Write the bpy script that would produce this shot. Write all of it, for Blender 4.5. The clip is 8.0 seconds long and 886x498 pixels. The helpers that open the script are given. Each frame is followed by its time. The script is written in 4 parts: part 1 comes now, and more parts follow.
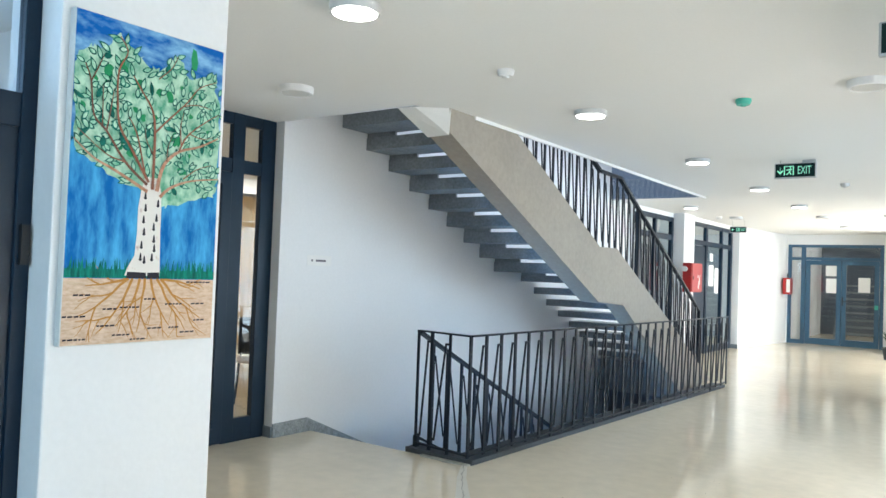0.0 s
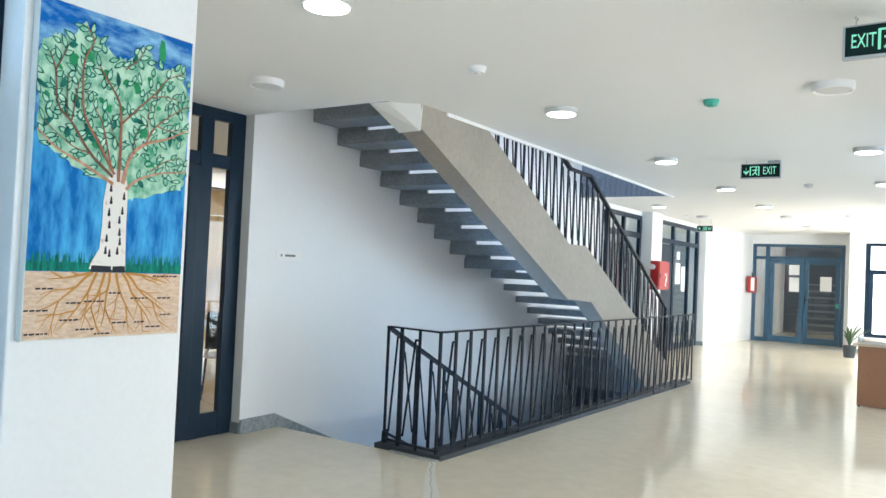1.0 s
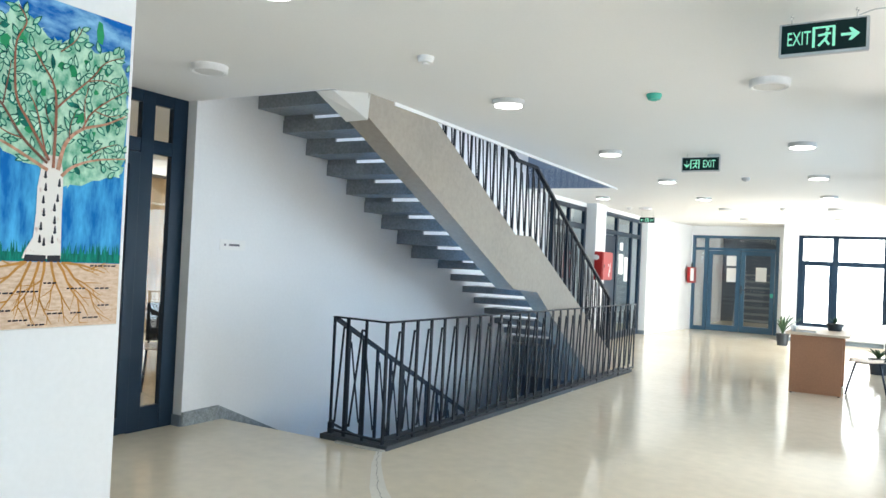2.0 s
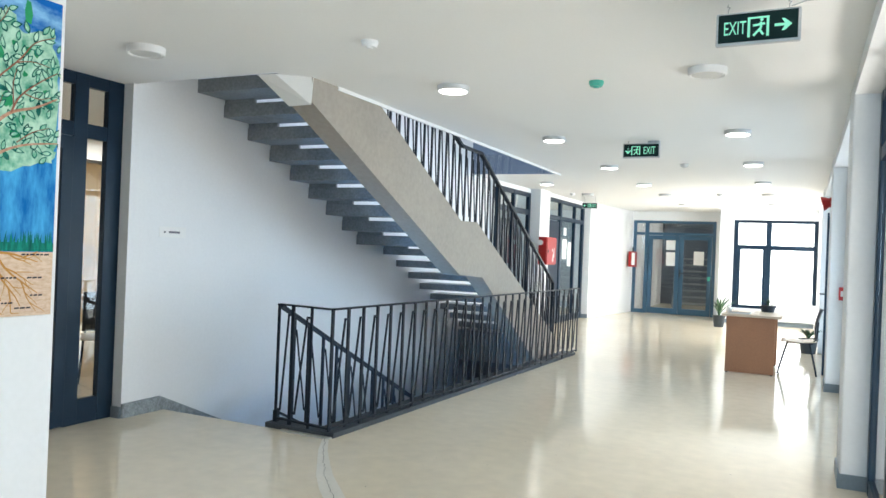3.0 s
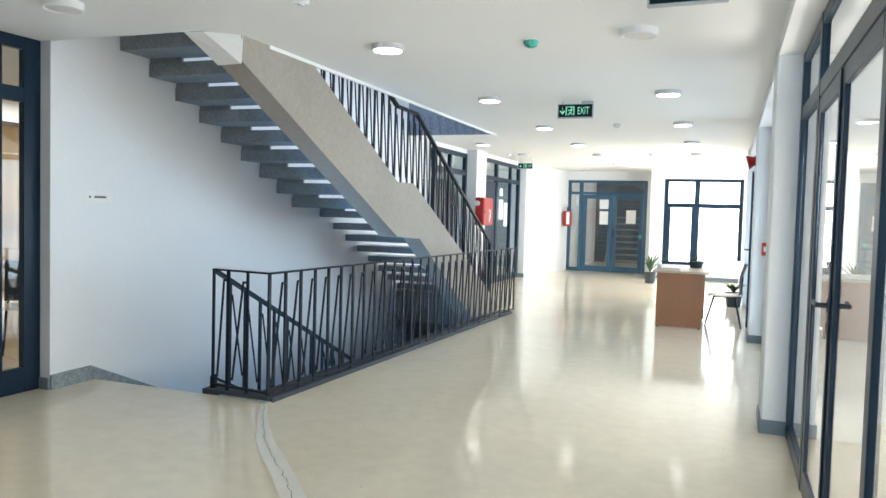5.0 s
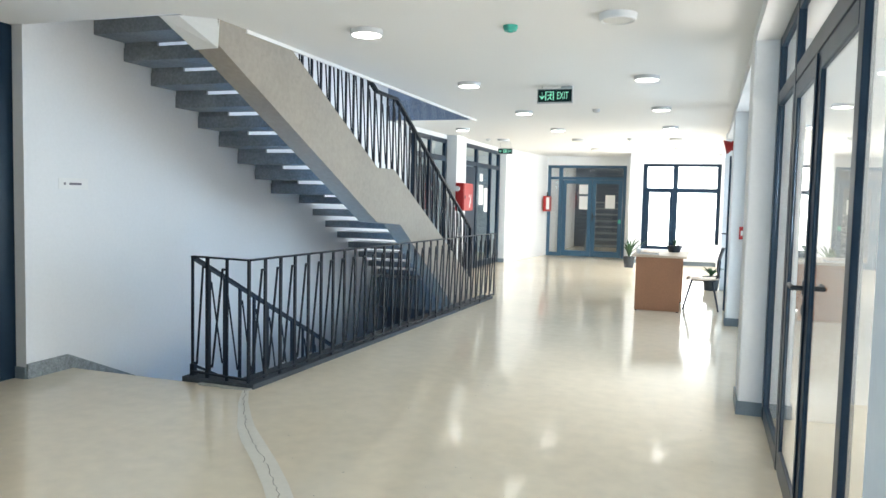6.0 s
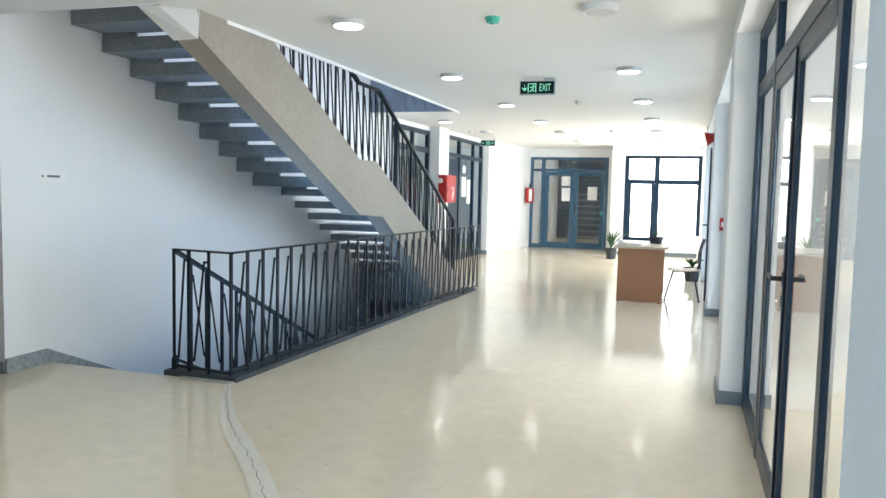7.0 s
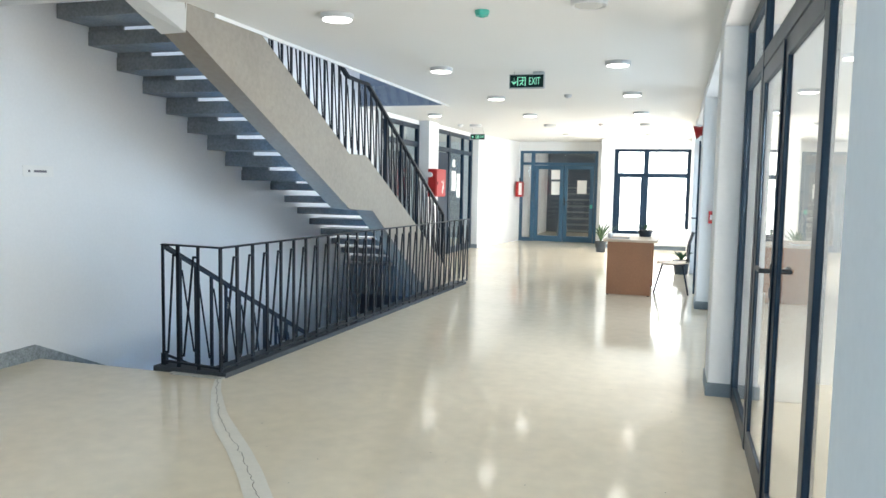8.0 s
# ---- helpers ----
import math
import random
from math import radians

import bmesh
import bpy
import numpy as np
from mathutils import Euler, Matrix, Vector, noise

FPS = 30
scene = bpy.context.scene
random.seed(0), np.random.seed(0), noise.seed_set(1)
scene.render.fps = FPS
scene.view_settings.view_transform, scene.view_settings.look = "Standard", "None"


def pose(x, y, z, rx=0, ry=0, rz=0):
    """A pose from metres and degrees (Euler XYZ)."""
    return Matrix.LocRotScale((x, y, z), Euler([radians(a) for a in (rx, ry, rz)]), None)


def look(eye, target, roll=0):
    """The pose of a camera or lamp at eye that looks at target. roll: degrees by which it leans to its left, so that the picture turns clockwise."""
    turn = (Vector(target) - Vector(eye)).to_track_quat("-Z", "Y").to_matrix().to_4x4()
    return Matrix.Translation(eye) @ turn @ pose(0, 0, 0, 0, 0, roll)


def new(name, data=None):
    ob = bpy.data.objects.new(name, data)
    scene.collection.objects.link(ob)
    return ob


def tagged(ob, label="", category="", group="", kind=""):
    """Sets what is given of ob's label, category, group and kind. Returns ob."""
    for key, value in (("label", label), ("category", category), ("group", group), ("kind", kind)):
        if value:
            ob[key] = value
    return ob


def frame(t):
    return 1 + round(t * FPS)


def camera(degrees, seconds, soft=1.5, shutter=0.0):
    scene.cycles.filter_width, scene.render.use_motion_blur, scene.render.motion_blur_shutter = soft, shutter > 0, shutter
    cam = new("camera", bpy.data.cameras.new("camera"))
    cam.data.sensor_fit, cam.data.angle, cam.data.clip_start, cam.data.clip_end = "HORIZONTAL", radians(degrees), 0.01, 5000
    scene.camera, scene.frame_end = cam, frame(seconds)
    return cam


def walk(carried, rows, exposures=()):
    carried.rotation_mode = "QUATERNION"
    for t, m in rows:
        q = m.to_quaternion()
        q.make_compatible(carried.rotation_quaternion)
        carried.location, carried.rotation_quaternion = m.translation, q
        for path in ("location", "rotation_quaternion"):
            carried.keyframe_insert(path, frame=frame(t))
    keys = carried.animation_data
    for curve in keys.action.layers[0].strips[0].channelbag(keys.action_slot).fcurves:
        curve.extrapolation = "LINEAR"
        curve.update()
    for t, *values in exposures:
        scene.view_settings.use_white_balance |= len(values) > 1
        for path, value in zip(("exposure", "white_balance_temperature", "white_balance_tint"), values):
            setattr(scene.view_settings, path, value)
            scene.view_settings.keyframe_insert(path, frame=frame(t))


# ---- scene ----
cam = camera(61.13, 8.0)
EYE = 1.45
walk(cam, [
    (0, pose(0, 0, EYE, 91.719, -2.090, 36.143)),
    (0.5, pose(0, 0, EYE, 91.701, -2.363, 35.430)),
    (1, pose(0, 0, EYE, 91.512, -2.540, 33.873)),
    (2.5, pose(0, 0, EYE, 90.560, -2.543, 27.684)),
    (3, pose(0, 0, EYE, 90.051, -2.292, 25.675)),
    (3.5, pose(0, 0, EYE, 89.256, -2.100, 24.066)),
    (4, pose(0, 0, EYE, 88.369, -1.882, 22.629)),
    (4.5, pose(0, 0, EYE, 87.807, -1.714, 21.691)),
    (6, pose(0, 0, EYE, 86.213, -1.329, 19.373)),
    (6.5, pose(0, 0, EYE, 85.838, -1.256, 18.689)),
    (7, pose(0, 0, EYE, 85.634, -1.232, 18.067)),
    (7.5, pose(0, 0, EYE, 85.438, -1.119, 17.614)),
    (8, pose(0, 0, EYE, 85.190, -1.060, 17.294)),
], exposures=[(0, 0.14, 6220, 8.5), (2.5, 0.14, 6220, 8.5), (8, 0.11, 6260, 9)])

# ---- light ----
world = bpy.data.worlds.new("sky")
scene.world = world
world.use_nodes = True
wn = world.node_tree
sky = wn.nodes.new("ShaderNodeTexSky")
sky.sky_type, sky.sun_disc = "NISHITA", False
sky.sun_elevation, sky.sun_rotation = radians(42), radians(70)
wn.links.new(sky.outputs[0], wn.nodes["Background"].inputs[0])
wn.nodes["Background"].inputs[1].default_value = 0.15


def area_light(name, m, w, h, watts, color):
    """A rectangular area lamp, for daylight at an opening and for added fills."""
    la = bpy.data.lights.new(name, "AREA")
    la.shape, la.size, la.size_y, la.energy, la.color = "RECTANGLE", w, h, watts, color
    ob = new(name, la)
    ob.matrix_world = m
    return ob


DAY = (1.0, 0.95, 0.88)
BLUE = (0.58, 0.78, 1.0)
SIDE = (0.58, 0.79, 1.0)
WARM = (1.0, 0.92, 0.80)
area_light("daylight_end_window", look((-0.6, 19.12, 1.42), (-0.6, 10, 1.42)), 1.7, 2.0, 75, DAY)
for y, watts in ((7.8, 330), (11.9, 220)):
    area_light("daylight_side_bay", look((6.0, y, 1.1), (-5, y, 0.4)), 5.0, 3.0, watts, SIDE)
area_light("daylight_end_bay", look((0.7, 16.4, 1.4), (-5, 16.4, 0.6)), 4.4, 2.2, 165, DAY)
# Low lamps aimed up, added to brighten the ceiling in place of ground bounce.
area_light("daylight_porch", look((3.35, 3.4, 0.45), (0.2, 3.4, 3.0)), 4.6, 0.7, 118, (1.0, 0.91, 0.82))
area_light("ceiling_bounce_fill", look((2.6, 7.8, 0.3), (-1.6, 7.8, 2.6)), 3.6, 1.2, 45, WARM)
area_light("ceiling_bounce_fill", look((2.6, 11.9, 0.3), (-1.6, 11.9, 2.6)), 3.6, 1.2, 30, WARM)
area_light("daylight_lobby", look((-1.3, 22.5, 1.5), (-5, 21.5, 1.2)), 2.0, 1.6, 45, DAY)
area_light("daylight_west_room", look((-8.9, 15.0, 1.6), (-4, 15.0, 1.4)), 5.0, 1.8, 75, SIDE)
# Added blue fill for the stair wall; the stairwell has no window here.
area_light("basement_fill", look((-2.95, 5.2, -1.3), (-4.87, 6.3, 0.4)), 2.6, 1.0, 560, (0.24, 0.53, 1.0))
area_light("daylight_skylight", look((-4.0, 8.2, 5.66), (-4.0, 8.201, 0)), 1.2, 5.6, 135, (0.72, 0.82, 1.0))
area_light("daylight_left_window", look((-4.4, -0.6, 1.7), (0, -0.6, 1.3)), 3.2, 2.0, 36, (0.36, 0.63, 1.0))
# Unseen fill added behind the camera; the south wall has no opening.
area_light("rear_fill", look((-1.2, -4.8, 1.8), (-1.6, 3.0, 0)), 2.8, 1.8, 105, (0.55, 0.78, 1.0))
area_light("daylight_classroom", look((-10.8, 6.2, 1.7), (-5, 5.6, 1.2)), 5.0, 1.9, 120, DAY)


# ---- materials ----
def material(name, color, rough=0.6, vary=0.06, scale=4.0, fine=60.0, bump=0.02, metal=0.0, spec=0.5, coat=0.0):
    m = bpy.data.materials.new(name)
    m.use_nodes = True
    nt = m.node_tree
    b = nt.nodes["Principled BSDF"]
    tc = nt.nodes.new("ShaderNodeTexCoord")
    n1 = nt.nodes.new("ShaderNodeTexNoise")
    n1.inputs["Scale"].default_value, n1.inputs["Detail"].default_value = scale, 5
    n2 = nt.nodes.new("ShaderNodeTexNoise")
    n2.inputs["Scale"].default_value, n2.inputs["Detail"].default_value = fine, 3
    add = nt.nodes.new("ShaderNodeMath")
    add.operation = "ADD"
    ramp = nt.nodes.new("ShaderNodeMapRange")
    ramp.inputs[1].default_value, ramp.inputs[2].default_value = 0.6, 1.4
    ramp.inputs[3].default_value, ramp.inputs[4].default_value = 1 - vary, 1 + vary
    mul = nt.nodes.new("ShaderNodeVectorMath")
    mul.operation = "SCALE"
    mul.inputs[0].default_value = color
    for n in (n1, n2):
        nt.links.new(tc.outputs["Object"], n.inputs["Vector"])
    nt.links.new(n1.outputs["Fac"], add.inputs[0])
    nt.links.new(n2.outputs["Fac"], add.inputs[1])
    nt.links.new(add.outputs[0], ramp.inputs[0])
    nt.links.new(ramp.outputs[0], mul.inputs["Scale"])
    nt.links.new(mul.outputs[0], b.inputs["Base Color"])
    r2 = nt.nodes.new("ShaderNodeMapRange")
    r2.inputs[3].default_value, r2.inputs[4].default_value = max(0.02, rough * 0.8), min(1, rough * 1.2)
    nt.links.new(n1.outputs["Fac"], r2.inputs[0])
    nt.links.new(r2.outputs[0], b.inputs["Roughness"])
    b.inputs["Metallic"].default_value = metal
    b.inputs["Specular IOR Level"].default_value = spec
    b.inputs["Coat Weight"].default_value = coat
    if bump:
        bp = nt.nodes.new("ShaderNodeBump")
        bp.inputs["Strength"].default_value, bp.inputs["Distance"].default_value = bump * 5, 0.004
        nt.links.new(n2.outputs["Fac"], bp.inputs["Height"])
        nt.links.new(bp.outputs[0], b.inputs["Normal"])
    return m


def glow(name, color, strength):
    m = bpy.data.materials.new(name)
    m.use_nodes = True
    b = m.node_tree.nodes["Principled BSDF"]
    b.inputs["Base Color"].default_value = (*color, 1)
    b.inputs["Emission Color"].default_value = (*color, 1)
    b.inputs["Emission Strength"].default_value = strength
    return m


def glazing(name, tint=(0.93, 0.96, 0.96)):
    m = bpy.data.materials.new(name)
    m.use_nodes = True
    b = m.node_tree.nodes["Principled BSDF"]
    b.inputs["Base Color"].default_value = (*tint, 1)
    b.inputs["Roughness"].default_value = 0.01
    b.inputs["Transmission Weight"].default_value = 1.0
    b.inputs["IOR"].default_value = 1.5
    return m


def resin_floor():
    """Poured resin: glossy, faintly wavy, with trowel ripples."""
    m = material("resin_floor", (0.86, 0.755, 0.575), 0.10, 0.08, 0.8, 9.0, 0.0)
    nt = m.node_tree
    b = nt.nodes["Principled BSDF"]
    tc = nt.nodes.new("ShaderNodeTexCoord")
    normal = None
    for scale, detail, strength, dist in ((1.3, 2, 0.10, 0.02), (7.0, 3, 0.06, 0.004), (70.0, 2, 0.06, 0.001)):
        n = nt.nodes.new("ShaderNodeTexNoise")
        n.inputs["Scale"].default_value, n.inputs["Detail"].default_value = scale, detail
        bp = nt.nodes.new("ShaderNodeBump")
        bp.inputs["Strength"].default_value, bp.inputs["Distance"].default_value = strength, dist
        nt.links.new(tc.outputs["Object"], n.inputs["Vector"])
        nt.links.new(n.outputs["Fac"], bp.inputs["Height"])
        if normal:
            nt.links.new(normal, bp.inputs["Normal"])
        normal = bp.outputs[0]
    nt.links.new(normal, b.inputs["Normal"])
    return m


WHITE = material("white_wall_paint", (0.79, 0.80, 0.80), 0.75, 0.03, 1.2, 40, 0.03)
CEIL = material("ceiling_paint", (0.82, 0.815, 0.79), 0.8, 0.02, 0.8, 50, 0.02)
# Wall above the stair opening: its shade is put into the blue-grey.
BLUEGREY = material("shaded_wall_paint", (0.16, 0.20, 0.26), 0.7, 0.05, 2, 40, 0.02)
CONC = material("cast_concrete", (0.33, 0.292, 0.245), 0.75, 0.13, 1.8, 25, 0.04)
CONCD = material("grey_concrete_tread", (0.23, 0.245, 0.25), 0.7, 0.32, 5, 40, 0.06)
KERB = material("dark_kerb_concrete", (0.06, 0.07, 0.08), 0.7, 0.25, 5, 60, 0.06, spec=0.3)
SKIRT = material("grey_skirting", (0.20, 0.24, 0.27), 0.5, 0.1, 6, 60, 0.02)
FLOOR = resin_floor()
PATCH = material("filled_joint", (0.90, 0.85, 0.74), 0.22, 0.06, 4, 30, 0.0)
CEMENT = material("smeared_cement", (0.48, 0.47, 0.43), 0.7, 0.35, 14, 60, 0.06)
SKIRTW = material("worn_skirting", (0.26, 0.29, 0.30), 0.65, 0.5, 22, 90, 0.05)
CRACK = material("crack_line", (0.2, 0.17, 0.12), 0.8, 0.2, 8, 60, 0.0)
FRAME = material("navy_aluminium", (0.008, 0.022, 0.042), 0.34, 0.12, 3, 80, 0.01, spec=0.24)
# Frame metal paled towards blue; distance haze is put into the colour.
FRAMEB = material("hazed_navy_aluminium", (0.035, 0.10, 0.17), 0.35, 0.1, 3, 80, 0.01)
IRON = material("black_painted_steel", (0.006, 0.011, 0.018), 0.5, 0.2, 8, 90, 0.02, spec=0.25)
GLASS = glazing("clear_glass")
BLACK = material("black_plastic", (0.012, 0.013, 0.015), 0.35, 0.1, 8, 60, 0.0)
PLASTIC = material("white_plastic", (0.8, 0.8, 0.79), 0.4, 0.03, 5, 40, 0.0)
# White plastic with its backlit shade put into the colour as grey.
LAMPB = material("backlit_white_plastic", (0.58, 0.58, 0.57), 0.45, 0.03, 5, 40, 0.0)
LIT = glow("lamp_diffuser_lit", (1.0, 0.96, 0.88), 9.0)
OFF = material("lamp_diffuser_unlit", (0.60, 0.60, 0.58), 0.4, 0.03, 5, 40, 0.0)
GREEN = material("green_plastic", (0.06, 0.42, 0.32), 0.4, 0.08, 8, 40, 0.0)
RED = material("red_enamel", (0.40, 0.018, 0.016), 0.35, 0.1, 5, 40, 0.0)
PAPER = material("white_paper", (0.82, 0.82, 0.8), 0.8, 0.03, 5, 40, 0.0)
INK = material("black_ink", (0.02, 0.02, 0.03), 0.8, 0.1, 20, 90, 0.0)
PRINT = material("grey_print", (0.16, 0.16, 0.18), 0.8, 0.1, 20, 90, 0.0)
WOODF = material("beech_laminate", (0.36, 0.17, 0.085), 0.45, 0.12, 3, 70, 0.01)
WOODT = material("pale_desk_top", (0.62, 0.50, 0.38), 0.4, 0.08, 3, 70, 0.01)
SIGNG = material("dark_green_sign", (0.002, 0.020, 0.018), 0.5, 0.08, 8, 40, 0.0, spec=0.2)
SIGNL = glow("sign_lettering", (0.30, 0.80, 0.56), 0.38)
ALU = material("grey_sign_frame", (0.5, 0.52, 0.53), 0.4, 0.05, 8, 60, 0.0, metal=0.6)
STEEL = material("hook_steel", (0.45, 0.45, 0.45), 0.35, 0.08, 8, 60, 0.0, metal=0.9)
LEAFM = material("plant_leaf", (0.03, 0.075, 0.03), 0.5, 0.35, 12, 50, 0.02)
POT = material("dark_flower_pot", (0.02, 0.028, 0.035), 0.45, 0.1, 8, 60, 0.0)
SOILM = material("potting_soil", (0.03, 0.02, 0.015), 0.9, 0.3, 30, 90, 0.05)
CURTAIN = material("beige_curtain", (0.62, 0.52, 0.38), 0.9, 0.1, 3, 80, 0.03)
cn = CURTAIN.node_tree
tr_ = cn.nodes.new("ShaderNodeBsdfTranslucent")
tr_.inputs[0].default_value = (0.75, 0.62, 0.44, 1)
mx_ = cn.nodes.new("ShaderNodeMixShader")
mx_.inputs[0].default_value = 0.55
cn.links.new(cn.nodes["Principled BSDF"].outputs[0], mx_.inputs[1])
cn.links.new(tr_.outputs[0], mx_.inputs[2])
cn.links.new(mx_.outputs[0], cn.nodes["Material Output"].inputs[0])
RADI = material("white_radiator", (0.78, 0.77, 0.74), 0.4, 0.03, 4, 40, 0.0)
DARKROOM = material("dim_grey_wall", (0.22, 0.24, 0.25), 0.8, 0.1, 2, 30, 0.0)
# Stairwell and lobby surfaces: the shade is put into this dark colour.
BASE = material("shade_dark_basement", (0.11, 0.13, 0.16), 0.85, 0.2, 2, 30, 0.0, spec=0.2)
GROUND = material("pale_paving", (0.45, 0.44, 0.42), 0.8, 0.15, 1, 20, 0.0)


# ---- building helpers ----
def link(name, bm, mat, parent=None, label="", smooth=False):
    me = bpy.data.meshes.new(name)
    bmesh.ops.recalc_face_normals(bm, faces=bm.faces)
    bm.to_mesh(me)
    bm.free()
    me.materials.append(mat)
    if smooth:
        for p in me.polygons:
            p.use_smooth = True
    ob = new(name, me)
    if parent:
        ob.parent = parent
    if label:
        tagged(ob, label)
    return ob


def part(name, bm, mat, parent, label="", smooth=False):
    return link(name, bm, mat, parent, label, smooth)


def thing(name, label, category, at=(0, 0, 0), group="", kind=""):
    ob = new(name)
    ob.location = at
    ob.empty_display_size = 0.1
    return tagged(ob, label, category, group, kind)


def structure(name, bm, mat, label, category):
    return tagged(link(name, bm, mat), label, category, "", "structure")


def box(x0, x1, y0, y1, z0, z1, bm=None, bevel=0.0):
    bm = bm or bmesh.new()
    r = bmesh.ops.create_cube(bm, size=1)
    m = Matrix.Translation(((x0 + x1) / 2, (y0 + y1) / 2, (z0 + z1) / 2)) @ Matrix.Diagonal((abs(x1 - x0), abs(y1 - y0), abs(z1 - z0), 1))
    bmesh.ops.transform(bm, matrix=m, verts=r["verts"])
    if bevel:
        edges = list({e for v in r["verts"] for e in v.link_edges})
        bmesh.ops.bevel(bm, geom=edges, offset=bevel, segments=2, affect="EDGES", profile=0.5)
    return bm


def prism(pts, z0, z1, bm=None):
    """A flat plan shape, raised from z0 to z1."""
    bm = bm or bmesh.new()
    lo = [bm.verts.new((x, y, z0)) for x, y in pts]
    hi = [bm.verts.new((x, y, z1)) for x, y in pts]
    bm.faces.new(lo)
    bm.faces.new(hi)
    n = len(pts)
    for i in range(n):
        bm.faces.new((lo[i], lo[(i + 1) % n], hi[(i + 1) % n], hi[i]))
    return bm


def side_prism(pts, x0, x1, bm=None):
    """A profile in y and z, drawn out from x0 to x1."""
    bm = bm or bmesh.new()
    a = [bm.verts.new((x0, y, z)) for y, z in pts]
    b = [bm.verts.new((x1, y, z)) for y, z in pts]
    bm.faces.new(a)
    bm.faces.new(b)
    n = len(pts)
    for i in range(n):
        bm.faces.new((a[i], a[(i + 1) % n], b[(i + 1) % n], b[i]))
    return bm


def bar(p, q, w, h, bm=None):
    """A straight bar from p to q, w wide (level) and h high."""
    bm = bm or bmesh.new()
    p, q = Vector(p), Vector(q)
    d = (q - p).normalized()
    side = d.cross(Vector((0, 0, 1)))
    side = Vector((1, 0, 0)) if side.length < 1e-4 else side.normalized()
    up = side.cross(d)
    vs = []
    for c in (p, q):
        for s, t in ((-1, -1), (1, -1), (1, 1), (-1, 1)):
            vs.append(bm.verts.new(c + side * (s * w / 2) + up * (t * h / 2)))
    for f in ((0, 1, 2, 3), (4, 5, 6, 7), (0, 1, 5, 4), (1, 2, 6, 5), (2, 3, 7, 6), (3, 0, 4, 7)):
        bm.faces.new([vs[i] for i in f])
    return bm


def rod(points, r, bm=None, n=6):
    """A round bar along points."""
    bm = bm or bmesh.new()
    for p, q in zip(points, points[1:]):
        p, q = Vector(p), Vector(q)
        d = q - p
        m = Matrix.Translation((p + q) / 2) @ d.to_track_quat("Z", "Y").to_matrix().to_4x4()
        bmesh.ops.create_cone(bm, cap_ends=True, segments=n, radius1=r, radius2=r, depth=d.length + r, matrix=m)
    return bm


def disc(x, y, z, r, h, bm=None, n=32, r2=None):
    """A drum with its foot at z."""
    bm = bm or bmesh.new()
    bmesh.ops.create_cone(bm, cap_ends=True, segments=n, radius1=r, radius2=r if r2 is None else r2, depth=h, matrix=Matrix.Translation((x, y, z + h / 2)))
    return bm


def letters(text, size, name, mat, parent, m, depth=0.002, label=""):
    cu = bpy.data.curves.new(name, "FONT")
    cu.body, cu.size, cu.extrude, cu.align_x, cu.align_y = text, size, depth, "CENTER", "CENTER"
    tmp = new(name, cu)
    bpy.context.view_layer.update()
    me = bpy.data.meshes.new_from_object(tmp.evaluated_get(bpy.context.evaluated_depsgraph_get()))
    bpy.data.objects.remove(tmp)
    me.materials.clear()
    me.materials.append(mat)
    ob = new(name, me)
    ob.parent = parent
    ob.matrix_local = m
    if label:
        tagged(ob, label)
    return ob


# ---- the large structure ----
C = 2.68          # ceiling height
XW = -4.87        # wall beside the stairs
XD = -5.0         # plane of the classroom door
XG = 0.44         # plane of the right-hand glazing
XC = 0.26         # face of the right-hand piers
XP = -2.595       # face of the pier with the painting
K0, K1 = (-3.13, 4.74), (-2.94, 10.69)   # outer line of the stairwell kerb

fl = prism([(-5.2, -5), (0.9, -5), (0.9, 4.74), (-5.2, 4.74)], -0.25, 0)
prism([(K0[0] - 0.12, 4.74), (0.9, 4.74), (0.9, 10.72), (K1[0] - 0.12, 10.72)], -0.25, 0, fl)
prism([(-3.32, 10.72), (0.9, 10.72), (0.9, 11.2), (-3.32, 11.2)], -0.25, 0, fl)
prism([(-5.2, 11.2), (0.9, 11.2), (0.9, 20.4), (-5.2, 20.4)], -0.25, 0, fl)
structure("floor", fl, FLOOR, "polished beige resin floor with glossy reflections", "floor")
structure("porch_floor", prism([(0.9, -0.5), (4, -0.5), (4, 7), (0.9, 7)], -0.25, 0), FLOOR, "beige porch floor behind the glazed door", "floor")
structure("ground", prism([(-300, -300), (300, -300), (300, 300), (-300, 300)], -3.4, -3.2), GROUND, "pale paved ground outside", "ground")

ce = prism([(-5.2, -5), (0.9, -5), (0.9, 4.33), (-5.2, 4.33)], C, C + 0.32)
prism([(-3.5, 4.33), (0.9, 4.33), (0.9, 4.86), (-3.29, 4.86)], C, C + 0.32, ce)
prism([(-3.29, 4.86), (0.9, 4.86), (0.9, 11.1), (-3.385, 11.1)], C, C + 0.32, ce)
prism([(-5.2, 11.1), (0.9, 11.1), (0.9, 20.4), (-5.2, 20.4)], C, C + 0.32, ce)
structure("ceiling", ce, CEIL, "matt off-white plastered ceiling with stair opening", "ceiling")
bm = bmesh.new()
for p in ((-3.66, 4.35, C), (-3.51, 4.37, C), (-3.51, 4.545, 2.476), (-3.297, 4.528, 2.476), (-3.297, 4.533, 2.593), (-3.51, 4.545, C + 0.01), (-3.297, 4.545, C + 0.01)):
    bm.verts.new(p)
bmesh.ops.convex_hull(bm, input=bm.verts)
structure("trim_stair_head", bm, CEIL, "white plaster fillet between ceiling and stair beam", "trim")
structure("trim_stair_opening", bar((-3.30, 4.87, C - 0.012), (-3.395, 11.1, C - 0.012), 0.022, 0.03), CEIL, "white edge bead along the stair opening", "trim")

